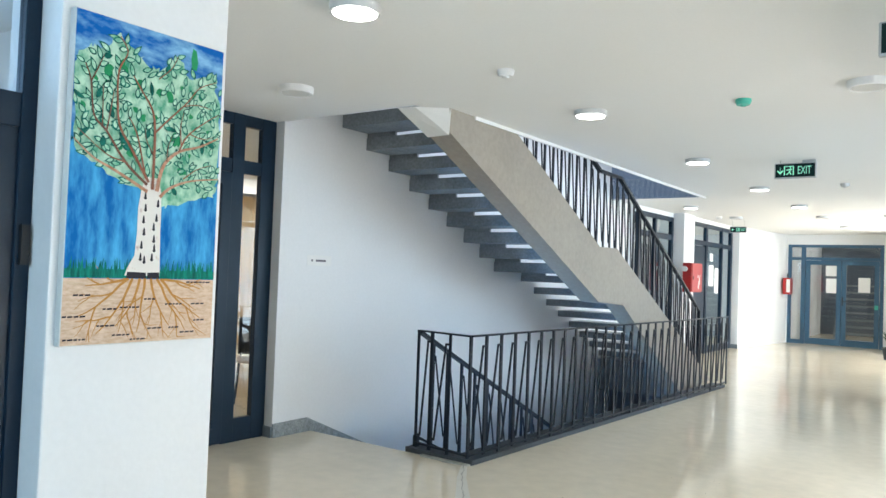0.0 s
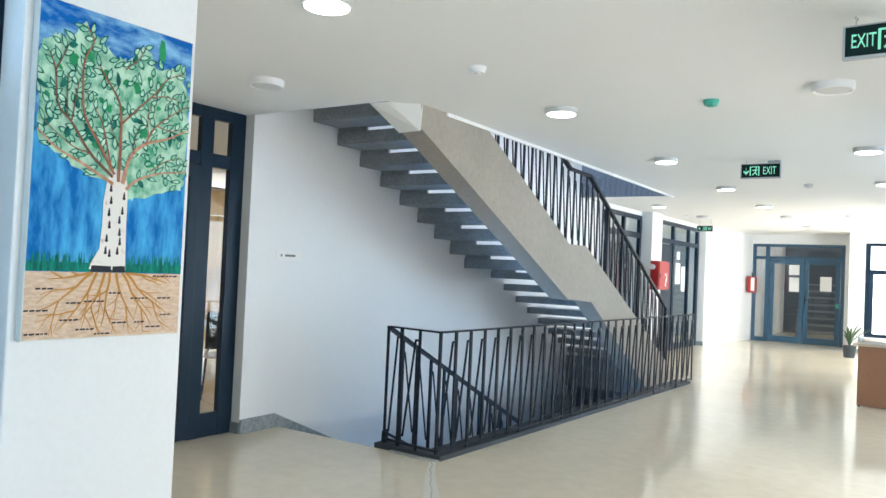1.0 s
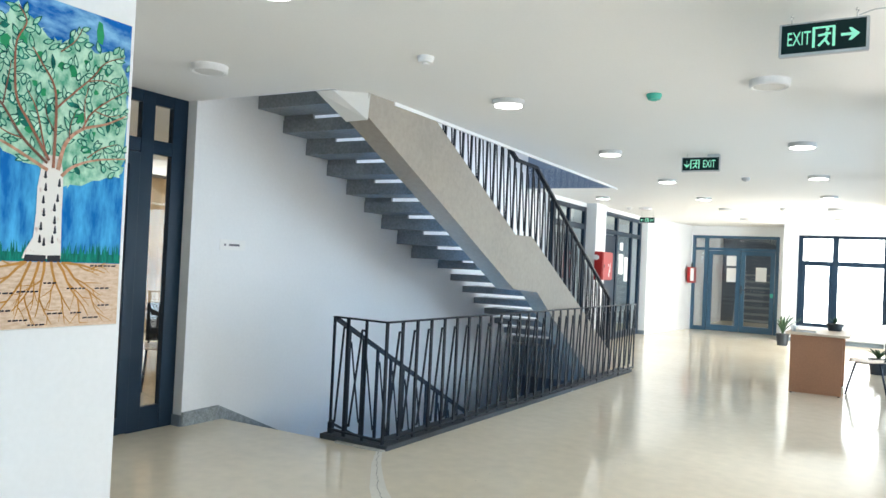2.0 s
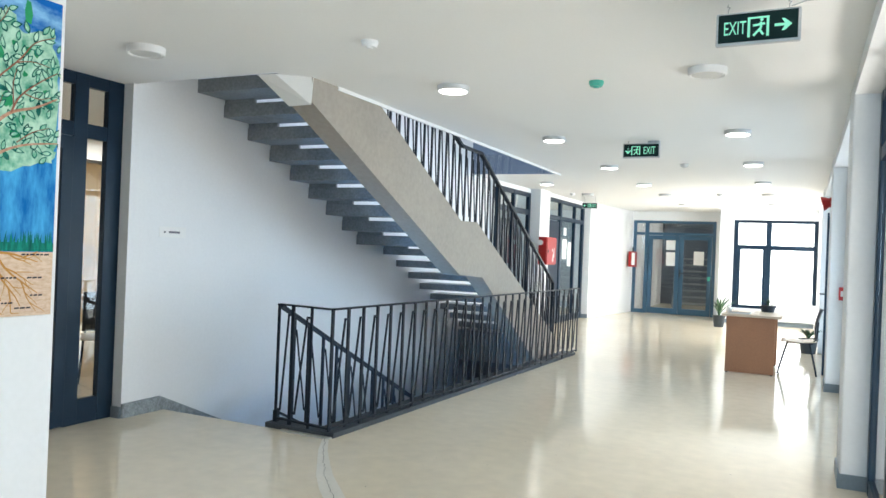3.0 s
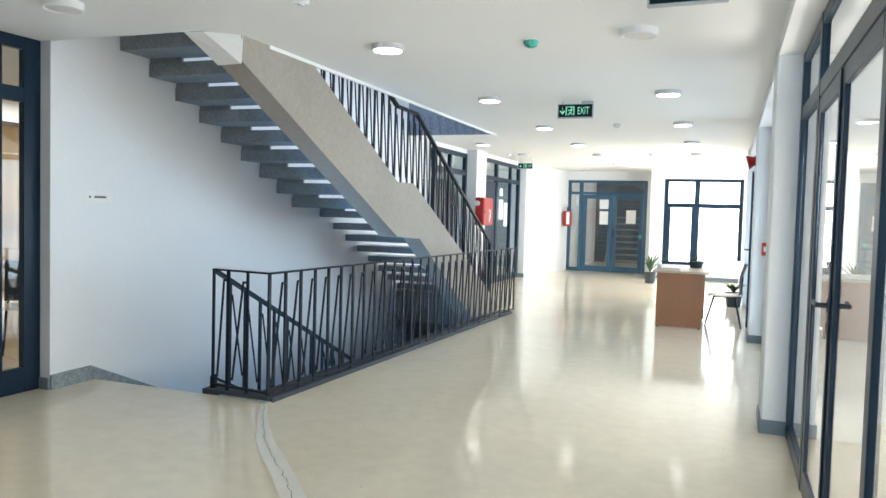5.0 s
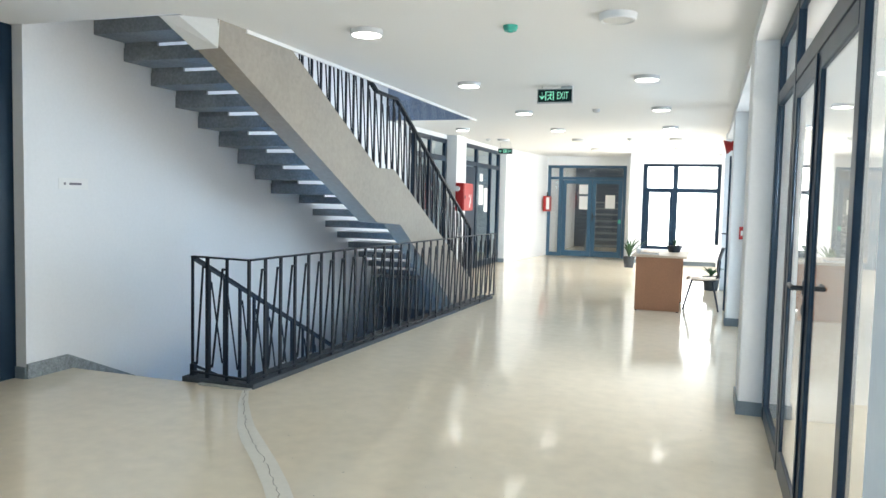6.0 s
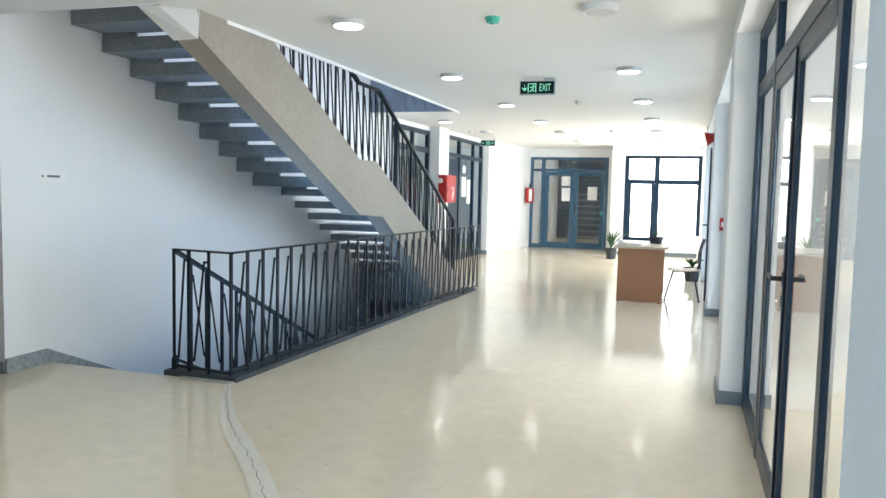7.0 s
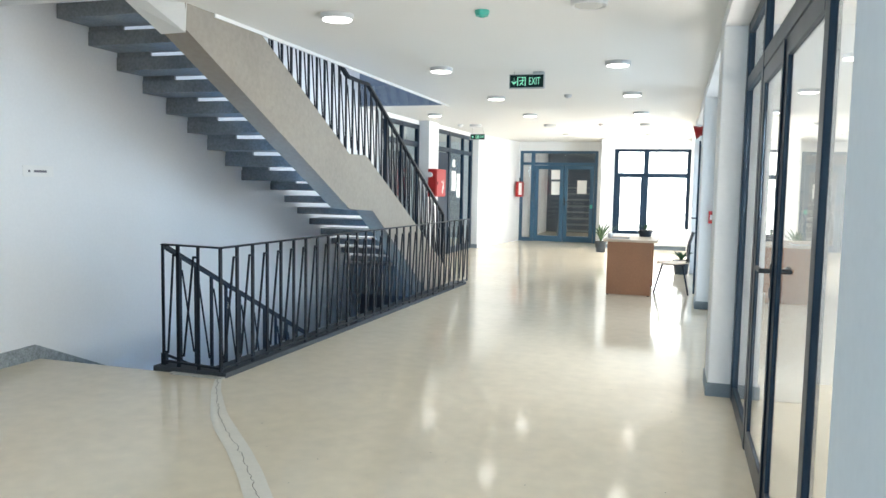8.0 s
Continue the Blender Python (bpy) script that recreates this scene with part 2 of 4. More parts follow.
structure("wall_west", prism([(-5.02, 4.31), (XW, 4.31), (XW, 11.9), (-5.02, 11.9)], -3.0, 5.7), WHITE, "white painted wall beside the stairs", "wall")
structure("wall_stair_head", box(XW, -3.385, 11.1, 11.3, C + 0.002, 5.7), BLUEGREY, "wall above the stair opening, coloured blue-grey for shade", "wall")
structure("wall_pier_west", box(-2.98, XP, 1.275, 1.963, 0, C, bevel=0.006), WHITE, "white painted pier with a hanging canvas", "wall")
structure("wall_return_west", box(-5.0, -2.98, 1.86, 1.963, 0, C), WHITE, "white wall behind the pier", "wall")
structure("wall_door_west", box(-5.1, -5.0, 1.963, 2.75, 0, C), WHITE, "white painted wall beside the classroom door", "wall")
structure("wall_south", box(-3.2, 0.9, -5.2, -5.0, 0, C), WHITE, "plain white wall behind", "wall")
bm = box(XC, 0.9, 0.7, 1.36, 0, C)
structure("wall_pier_east_1", bm, WHITE, "white painted pier beside the glazed door", "wall")
structure("wall_pier_east_2", box(XC, 0.9, 5.56, 6.0, 0, C, bevel=0.012), WHITE, "white painted pier between glazed bays", "wall")
structure("wall_pier_east_3", box(XC + 0.01, 0.9, 9.66, 10.1, 0, C, bevel=0.012), WHITE, "white painted pier with a red call point", "wall")
structure("wall_pier_east_4", box(XC, 0.9, 13.7, 14.15, 0, C), WHITE, "white painted pier between glazed bays", "wall")
structure("wall_east_south", box(0.5, 0.9, -5.0, 0.7, 0, C), WHITE, "plain white wall", "wall")
bm = box(0.265, 0.9, 1.36, 5.56, 2.57, C)
box(0.28, 0.9, 6.0, 9.66, 2.57, C, bm)
box(0.28, 0.9, 10.1, 13.7, 2.57, C, bm)
box(0.28, 0.9, 14.15, 18.9, 2.57, C, bm)
structure("wall_lintel_east", bm, WHITE, "white lintel above the glazed bays", "wall")
bm = box(-1.81, -1.50, 18.9, 19.15, 0, C)
box(0.29, 0.9, 18.9, 19.15, 0, C, bm)
box(-1.50, 0.29, 18.9, 19.15, 0, 0.36, bm)
box(-1.50, 0.29, 18.9, 19.15, 2.43, C, bm)
box(-1.81, -1.60, 19.15, 20.2, 0, C, bm)
structure("wall_north_window", bm, WHITE, "white painted end wall with a large window", "wall")
bm = box(-5.2, -4.1, 20.2, 20.4, 0, C)
box(-2.02, -1.6, 20.2, 20.4, 0, C, bm)
box(-4.1, -2.02, 20.2, 20.4, 2.44, C, bm)
structure("wall_north_door", bm, WHITE, "white painted end wall round the double door", "wall")
structure("wall_west_far", prism([(-4.62, 17.14), (-4.475, 17.14), (-4.46, 17.5), (-4.12, 20.2), (-4.75, 20.2)], 0, C), WHITE, "bright white wall near the end doors", "wall")
structure("wall_pier_west_far", box(-4.75, -4.55, 13.67, 14.27, 0, C), WHITE, "white pier carrying a red hose cabinet", "wall")
structure("wall_west_mid", box(-5.02, -4.82, 11.9, 12.0, 0, C), WHITE, "white painted wall beyond the stairs", "wall")
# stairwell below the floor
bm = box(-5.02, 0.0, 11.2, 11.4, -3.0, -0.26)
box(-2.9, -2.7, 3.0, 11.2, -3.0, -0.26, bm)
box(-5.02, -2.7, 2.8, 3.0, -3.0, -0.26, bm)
structure("wall_stairwell", bm, BASE, "lower stairwell walls, coloured dark for shade", "wall")
structure("floor_basement", prism([(-5.02, 2.8), (-2.7, 2.8), (-2.7, 11.4), (-5.02, 11.4)], -3.1, -3.0), BASE, "floor of the lower storey, coloured dark for shade", "floor")
# storey above
bm = box(-5.02, 0.9, 1.8, 2.0, C + 0.32, 5.7)
box(-3.385, 0.9, 13.8, 14.0, C + 0.32, 5.7, bm)
box(0.5, 0.9, 2.0, 13.8, C + 0.32, 5.7, bm)
box(-5.02, XW, 2.0, 4.31, C + 0.32, 5.7, bm)
structure("wall_upstairs", bm, WHITE, "white walls of the upper landing", "wall")
structure("ceiling_upstairs", prism([(-5.1, 1.8), (0.9, 1.8), (0.9, 14.0), (-5.1, 14.0)], 5.7, 5.9), CEIL, "white ceiling of the upper landing", "ceiling")
# skirting
bm = side_prism([(4.31, 0), (4.31, 0.115), (4.70, 0.12), (5.43, -0.205), (8.2, -1.50), (8.2, -1.63), (5.43, -0.34), (4.70, 0)], XW, XW + 0.018)
structure("baseboard_stair", bm, SKIRTW, "worn grey concrete skirting running down the stairs", "baseboard")
bm = box(-5.0, XW, 4.295, 4.31, 0, 0.09)
structure("baseboard_door_reveal", bm, SKIRT, "grey skirting in the door reveal", "baseboard")
bm = box(XC - 0.012, XG, 5.548, 5.56, 0, 0.095)
box(XC - 0.012, XC, 5.56, 6.0, 0, 0.095, bm)
box(XC - 0.002, XG, 9.648, 9.66, 0, 0.095, bm)
box(XC - 0.002, XC + 0.01, 9.66, 10.1, 0, 0.095, bm)
structure("baseboard_east", bm, SKIRT, "grey skirting round the piers", "baseboard")
bm = box(-1.82, 0.46, 18.888, 18.9, 0, 0.09)
box(-4.64, -4.47, 17.128, 17.14, 0, 0.09, bm)
structure("baseboard_north", bm, SKIRT, "grey skirting below the end window", "baseboard")


# ---- glazed doors and windows ----
def glazed(name, label, category, across, plane, posts, rails, panes, mat, depth=0.07):
    """A glazed unit in one plane. across: 'y' (plane is x) or 'x' (plane is y). posts: (from, to, z0, z1); rails: (from, to, z0, z1); panes likewise."""
    th = thing(name, label, category, kind="structure")

    def piece(a, b, z0, z1, d):
        if across == "y":
            return box(plane - d / 2, plane + d / 2, a, b, z0, z1, bevel=0.004 if d > 0.02 else 0)
        return box(a, b, plane - d / 2, plane + d / 2, z0, z1, bevel=0.004 if d > 0.02 else 0)

    for a, b, z0, z1 in posts:
        part("post", piece(a, b, z0, z1, depth), mat, th)
    for a, b, z0, z1 in rails:
        part("rail", piece(a, b, z0, z1, depth - 0.006), mat, th)
    for a, b, z0, z1 in panes:
        g = part("pane", piece(a, b, z0, z1, 0.008), GLASS, th)
        g.visible_shadow = False
    return th


def lever(parent, x, y, z, way, along=-1):
    """A black lever handle with its rose and key rose."""
    bm = box(x, x + way * 0.012, y - 0.02, y + 0.02, z - 0.03, z + 0.03, bevel=0.004)
    box(x, x + way * 0.012, y - 0.018, y + 0.018, z - 0.12, z - 0.075, bm, bevel=0.004)
    rod([(x + way * 0.01, y, z), (x + way * 0.05, y, z), (x + way * 0.055, y - along * 0.10, z + 0.004)], 0.011, bm, 10)
    return part("door_handle", bm, BLACK, parent, "black lever handle")


T = 2.57
door1 = glazed("door_1", "navy aluminium double glass door with transom lights", "glazed door", "y", XG,
               [(5.46, 5.56, 0, T), (4.44, 4.52, 0, T), (1.36, 1.44, 0, T)],
               [(4.52, 5.46, 0, 0.10), (4.52, 5.46, 2.12, 2.21), (2.56, 4.44, 2.12, 2.21), (1.44, 2.56, 2.12, 2.21), (1.44, 2.56, 0, 0.10),
                (4.52, 5.46, T - 0.07, T), (2.56, 4.44, T - 0.07, T), (1.44, 2.56, T - 0.07, T)],
               [(4.52, 5.46, 0.10, 2.12), (4.52, 5.46, 2.21, T - 0.07), (2.56, 4.44, 2.21, T - 0.07), (1.44, 2.56, 0.10, 2.12), (1.44, 2.56, 2.21, T - 0.07)], FRAME, 0.05)
for a, b in ((3.56, 4.43), (2.56, 3.55)):
    for s in ((a, a + 0.09, 0.01, 2.11), (b - 0.09, b, 0.01, 2.11)):
        part("leaf_stile", box(XG - 0.022, XG + 0.010, s[0], s[1], s[2], s[3], bevel=0.006), FRAME, door1)
    part("leaf_rail", box(XG - 0.023, XG + 0.013, a + 0.09, b - 0.09, 0.01, 0.14, bevel=0.006), FRAME, door1)
    part("leaf_rail", box(XG - 0.023, XG + 0.013, a + 0.09, b - 0.09, 2.02, 2.11, bevel=0.006), FRAME, door1)
    g = part("pane", box(XG - 0.012, XG - 0.004, a + 0.09, b - 0.09, 0.14, 2.02), GLASS, door1)
    g.visible_shadow = False
part("astragal", box(XG - 0.032, XG - 0.025, 3.535, 3.575, 0.02, 2.10, bevel=0.002), FRAME, door1, "cover strip between the two leaves")
lever(door1, XG - 0.022, 3.585, 1.10, -1)
lever(door1, XG + 0.010, 3.585, 1.10, 1)

# the side bays beyond
for i, (a, b) in enumerate(((6.0, 9.66), (10.1, 13.7), (14.15, 18.9))):
    m = (a + b) / 2
    glazed("window_east", "navy framed glazed bay", "window", "y", XG + 0.04,
           [(a, a + 0.08, 0, T), (m - 0.05, m + 0.05, 0, T), (b - 0.08, b, 0, T)],
           [(a + 0.08, m - 0.05, 0, 0.1), (m + 0.05, b - 0.08, 0, 0.1), (a + 0.08, m - 0.05, 2.1, 2.18), (m + 0.05, b - 0.08, 2.1, 2.18)],
           [(a + 0.08, m - 0.05, 0.1, 2.1), (m + 0.05, b - 0.08, 0.1, 2.1)], FRAME)
# a glazed leaf that stands ajar past the second bay
ajar = thing("door_ajar", "navy framed glass door leaf standing ajar", "door", kind="structure")
part("leaf_frame", box(0.262, 0.285, 10.9, 10.96, 0.02, 2.12), FRAME, ajar)
part("leaf_frame", box(0.285, 0.31, 11.7, 11.76, 0.02, 2.12), FRAME, ajar)
part("leaf_rail", bar((0.273, 10.9, 0.12), (0.297, 11.76, 0.12), 0.022, 0.18), FRAME, ajar)
part("leaf_rail", bar((0.273, 10.9, 2.08), (0.297, 11.76, 2.08), 0.022, 0.09), FRAME, ajar)
bm = rod([(0.265, 10.93, 1.07), (0.215, 10.93, 1.07), (0.21, 11.04, 1.07)], 0.01)
part("door_handle", bm, BLACK, ajar, "black lever handle")

# classroom door
door2 = glazed("door_2", "navy aluminium classroom door with narrow side light", "glazed door", "y", XD,
               [(4.165, 4.31, 0, C), (3.865, 3.985, 0, C), (2.75, 2.83, 0, C)],
               [(3.985, 4.165, 0, 0.19), (3.985, 4.165, 2.195, 2.305), (2.83, 3.865, 2.195, 2.305), (3.985, 4.165, 2.585, C), (2.83, 3.865, 2.585, C)],
               [(3.985, 4.165, 0.19, 2.195), (3.985, 4.165, 2.305, 2.585), (2.83, 3.865, 2.305, 2.585)], FRAME, 0.06)
for a, b in ((3.765, 3.862), (2.84, 2.96)):
    part("leaf_stile", box(XD - 0.03, XD + 0.04, a, b, 0.01, 2.19, bevel=0.004), FRAME, door2)
part("leaf_rail", box(XD - 0.027, XD + 0.047, 2.96, 3.765, 0.01, 0.14), FRAME, door2)
part("leaf_rail", box(XD - 0.027, XD + 0.047, 2.96, 3.765, 2.09, 2.19), FRAME, door2)
part("pane", box(XD - 0.004, XD + 0.004, 2.96, 3.765, 0.14, 2.09), GLASS, door2).visible_shadow = False

# glazing on the near side of the canvas pier
win_l = glazed("door_3", "navy framed door with a top light, dark reflection as a solid panel", "glazed door", "y", -2.765,
               [(1.222, 1.275, 0, C), (-0.2, -0.1, 0, C), (-5.0, -4.9, 0, C)],
               [(-0.1, 1.222, 1.90, 2.02), (-0.1, 1.222, 2.6, C), (-0.1, 1.222, 0, 0.15), (-4.9, -0.2, 0, 0.15), (-4.9, -0.2, 2.6, C)],
               [(-0.1, 1.222, 2.02, 2.6), (-4.9, -0.2, 0.15, 2.6)], FRAME, 0.06)
# Opaque dark panel put in place of door glass with a dark reflection.
part("dark_reflection_panel", box(-2.79, -2.75, -0.1, 1.222, 0.15, 1.90), FRAME, win_l)
bm = box(-2.74, -2.715, 1.235, 1.262, 1.42, 1.56)
part("hinge", bm, BLACK, win_l)

# far double door
fy = 20.24
fd = glazed("door_4", "aluminium double glass door with notices, frame paled for haze", "glazed door", "x", fy,
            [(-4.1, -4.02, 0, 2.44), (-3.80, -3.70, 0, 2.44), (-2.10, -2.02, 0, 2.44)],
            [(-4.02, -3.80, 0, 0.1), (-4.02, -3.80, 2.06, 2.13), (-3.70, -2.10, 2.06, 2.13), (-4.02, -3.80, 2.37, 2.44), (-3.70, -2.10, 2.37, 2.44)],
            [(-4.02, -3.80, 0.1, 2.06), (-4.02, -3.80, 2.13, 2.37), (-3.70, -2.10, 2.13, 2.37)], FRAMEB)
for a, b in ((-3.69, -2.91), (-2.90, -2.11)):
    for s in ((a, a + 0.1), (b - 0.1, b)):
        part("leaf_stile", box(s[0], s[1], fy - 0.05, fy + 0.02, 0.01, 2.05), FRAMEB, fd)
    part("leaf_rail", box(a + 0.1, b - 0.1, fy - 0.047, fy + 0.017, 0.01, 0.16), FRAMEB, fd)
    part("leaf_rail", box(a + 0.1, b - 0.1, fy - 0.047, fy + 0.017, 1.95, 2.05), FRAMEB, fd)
    part("pane", box(a + 0.1, b - 0.1, fy - 0.01, fy - 0.002, 0.16, 1.95), GLASS, fd).visible_shadow = False
bm = box(-2.89, -2.86, fy - 0.06, fy - 0.05, 0.98, 1.18)
rod([(-2.875, fy - 0.05, 1.08), (-2.875, fy - 0.10, 1.08), (-2.78, fy - 0.10, 1.08)], 0.011, bm)
part("door_handle", bm, BLACK, fd, "black lever handle")
for x0, x1, z0, z1 in ((-3.25, -2.99, 1.68, 1.93), (-3.24, -3.00, 1.27, 1.62), (-2.55, -2.30, 1.31, 1.66)):
    tagged(link("notice", box(x0, x1, fy - 0.018, fy - 0.014, z0, z1), PAPER), "white paper notice taped to the glass door", "notice", "notices on the end door")
tagged(link("sticker", box(-2.20, -2.13, fy - 0.056, fy - 0.052, 0.92, 1.02), GREEN), "small green and white sticker on the door", "sticker")

# end window
glazed("window_1", "navy framed end window with four lights", "window", "x", 19.02,
       [(-1.50, -1.40, 0.36, 2.43), (-0.80, -0.68, 0.36, 2.43), (0.20, 0.29, 0.36, 2.43)],
       [(-1.40, -1.34, 0.44, 1.74), (-0.86, -0.80, 0.44, 1.74), (-1.42, -0.79, 1.74, 1.85), (-0.68, 0.21, 1.74, 1.85), (-1.42, -0.79, 0.36, 0.44), (-0.68, 0.21, 0.36, 0.44), (-1.42, -0.79, 2.36, 2.43), (-0.68, 0.21, 2.36, 2.43)],
       [(-1.42, -0.79, 0.44, 1.76), (-0.68, 0.21, 0.44, 1.76), (-1.42, -0.79, 1.84, 2.36), (-0.68, 0.21, 1.84, 2.36)], FRAME)

# west glazing beyond the stairs
glazed("window_2", "navy framed glazed wall beyond the stairs", "window", "y", -4.78,
       [(12.0, 12.1, 0, 2.6), (12.75, 12.83, 0, 2.6), (13.57, 13.67, 0, 2.6)],
       [(12.1, 12.75, 0, 0.1), (12.83, 13.57, 0, 0.1), (12.1, 12.75, 2.18, 2.28), (12.83, 13.57, 2.18, 2.28), (12.1, 12.75, 2.52, 2.6), (12.83, 13.57, 2.52, 2.6)],
       [(12.1, 12.75, 0.1, 2.18), (12.83, 13.57, 0.1, 2.18), (12.1, 12.75, 2.28, 2.52), (12.83, 13.57, 2.28, 2.52)], FRAME)
locker = thing("locker", "tall dark navy locker behind the side glazing", "locker", (-5.055, 12.88, 0))
for k in range(3):
    part("door", box(-0.2 + 0.36, 0.18, -0.65 + 0.44 * k, -0.22 + 0.44 * k, 0.03, 2.04, bevel=0.004), FRAME, locker)
part("body", box(-0.25, 0.16, -0.66, 0.67, 0, 2.07, bevel=0.004), FRAME, locker)
w3 = glazed("door_5", "navy framed glass door with a leaf standing open", "glazed door", "y", -4.66,
            [(14.27, 14.36, 0, 2.6), (15.25, 15.37, 0, 2.6), (16.35, 16.43, 0, 2.6), (17.02, 17.14, 0, 2.6)],
            [(14.36, 15.25, 2.16, 2.25), (15.37, 16.35, 2.16, 2.25), (16.43, 17.02, 2.16, 2.25), (14.36, 15.25, 2.52, 2.6), (15.37, 16.35, 2.52, 2.6), (16.43, 17.02, 2.52, 2.6), (15.37, 16.35, 0, 0.14), (16.43, 17.02, 0, 0.14)],
            [(15.37, 16.35, 0.14, 2.16), (16.43, 17.02, 0.14, 2.16), (14.36, 15.25, 2.25, 2.52), (15.37, 16.35, 2.25, 2.52), (16.43, 17.02, 2.25, 2.52)], FRAME)
part("leaf_panel", box(-4.70, -4.64, 14.38, 15.23, 0.02, 2.14, bevel=0.004), FRAME, w3, "solid dark navy door leaf")
bm = box(-4.82, -4.752, 12.0, 13.67, 2.6, C)
box(-4.70, -4.632, 14.27, 17.14, 2.6, C, bm)
structure("wall_lintel_west", bm, WHITE, "white lintel above the west glazing", "wall")
for y0, y1, z0, z1 in ((15.55, 15.85, 1.35, 1.78), (15.95, 16.2, 1.2, 1.72), (15.6, 15.8, 1.86, 2.02)):
    tagged(link("notice", box(-4.652, -4.648, y0, y1, z0, z1), PAPER), "white paper notice taped to the side door glass", "notice", "notices on the side door")

# rooms behind the glazing
bm = box(-9.2, -9.0, 11.5, 20.4, 0, C)
box(-9.0, -5.02, 11.7, 11.9, 0, C, bm)
box(-9.2, -5.2, 20.2, 20.4, 0, C, bm)
structure("wall_west_room", bm, WHITE, "white wall of the room beyond the west glazing", "wall")
structure("floor_west_room", prism([(-9.2, 11.9), (-5.2, 11.9), (-5.2, 20.4), (-9.2, 20.4)], -0.2, 0), FLOOR, "beige floor of the side room", "floor")
structure("ceiling_west_room", prism([(-9.2, 11.5), (-5.2, 11.5), (-5.2, 20.4), (-9.2, 20.4)], C, C + 0.2), CEIL, "white ceiling of the side room", "ceiling")
bm = box(-5.2, -5.0, 20.4, 25, 0, C)
box(-1.2, -1.0, 20.4, 25, 0, C, bm)
box(-5.2, -1.0, 25, 25.2, 0, C, bm)
structure("wall_lobby_side", box(-4.3, -4.12, 20.42, 24.9, 0, C), WHITE, "white side wall of the lobby", "wall")
structure("wall_north_room", bm, BASE, "lobby walls behind the end doors, coloured dark for shade", "wall")
structure("floor_north_room", prism([(-5.2, 20.4), (-1, 20.4), (-1, 25.2), (-5.2, 25.2)], -0.2, 0), FLOOR, "beige lobby floor", "floor")
structure("ceiling_north_room", prism([(-5.2, 20.4), (-1, 20.4), (-1, 25.2), (-5.2, 25.2)], C, C + 0.2), CEIL, "lobby ceiling", "ceiling")
rack = thing("slatted_rack", "dark slatted rack in the lobby behind the doors", "rack")
for i in range(9):
    part("slat", box(-3.35, -2.35, 22.0 + 0.1 * i, 22.25 + 0.1 * i, 0.18 * i, 0.18 * i + 0.05), DARKROOM, rack)
for x in (-3.33, -2.4):
    part("side", side_prism([(21.9, 0.0), (22.2, 0.0), (23.1, 1.6), (22.9, 1.7)], x, x + 0.03), CONCD, rack)

bm = box(-11.2, -11.0, 3.0, 9.6, 0, 0.9)
box(-11.2, -11.0, 3.0, 9.6, 2.4, C, bm)
box(-11.2, -5.02, 9.6, 9.8, 0, C, bm)
box(-11.2, -5.1, 1.9, 2.0, 0, C, bm)
structure("wall_classroom", bm, WHITE, "white classroom walls", "wall")
structure("floor_classroom", prism([(-11.2, 1.9), (-5.2, 1.9), (-5.2, 4.31), (-5.02, 4.31), (-5.02, 9.8), (-11.2, 9.8)], -0.2, -0.001), FLOOR, "beige classroom floor", "floor")
structure("ceiling_classroom", prism([(-11.2, 1.9), (-5.2, 1.9), (-5.2, 4.31), (-5.02, 4.31), (-5.02, 9.8), (-11.2, 9.8)], C, C + 0.2), CEIL, "white classroom ceiling", "ceiling")
bm = bmesh.new()
prev = None
for i in range(121):
    y = 5.2 + i * 0.032
    x = -8.9 + 0.05 * math.sin(i * 0.9) + 0.02 * math.sin(i * 0.37)
    a, b = bm.verts.new((x, y, 0.25)), bm.verts.new((x, y, 2.45))
    if prev:
        bm.faces.new((prev[0], a, b, prev[1]))
    prev = (a, b)
cur = link("curtain", bm, CURTAIN, smooth=True)
cur.modifiers.new("thick", "SOLIDIFY").thickness = 0.004
tagged(cur, "long pleated beige curtain in the classroom", "curtain")
tagged(link("curtain_rail", box(-8.95, -8.85, 5.0, 9.2, 2.45, 2.49), ALU), "pale curtain rail under the classroom ceiling", "curtain rail")
bm = box(2.9, 3.1, -0.5, 0.9, 0, C)
box(0.9, 4.0, 6.2, 6.4, 0, C, bm)
box(0.9, 4.0, -0.5, -0.3, 0, C, bm)
box(3.45, 3.6, -0.3, 6.2, 0, 0.4, bm)
box(3.45, 3.6, -0.3, 6.2, 2.55, C, bm)
structure("wall_porch", bm, WHITE, "white porch walls", "wall")
structure("ceiling_porch", prism([(0.9, -0.5), (4, -0.5), (4, 6.4), (0.9, 6.4)], C, C + 0.2), CEIL, "white porch ceiling", "ceiling")


# ---- staircase ----
RUN, RISE = 0.3386, 0.1597
stair = thing("staircase", "cast concrete staircase with open treads and steel railing", "staircase", (-4.0, 8.0, 0))


def on(parent, ob):
    ob.matrix_parent_inverse = Matrix.Translation(parent.location).inverted()
    return ob


prof = [(4.535, 2.50), (7.29, 1.19), (7.93, 1.15), (9.95, -0.05), (10.30, -0.25), (10.70, -0.25), (11.25, 0.0), (9.40, 0.944), (7.72, 1.771), (7.28, 1.768), (5.53, 2.655), (4.90, 2.97), (4.535, 3.0)]
on(stair, part("stringer", side_prism(prof, -3.505, -3.30), CONC, stair, "pale cast concrete stringer beam"))
treads = [(5.0 + RUN * k, 2.747 - RISE * k, RUN) for k in range(-1, 8)]
treads.append((7.70, 1.472, 0.655))
treads += [(8.353 + 0.35 * j, 1.329 - 0.159 * j, 0.35) for j in range(8)]
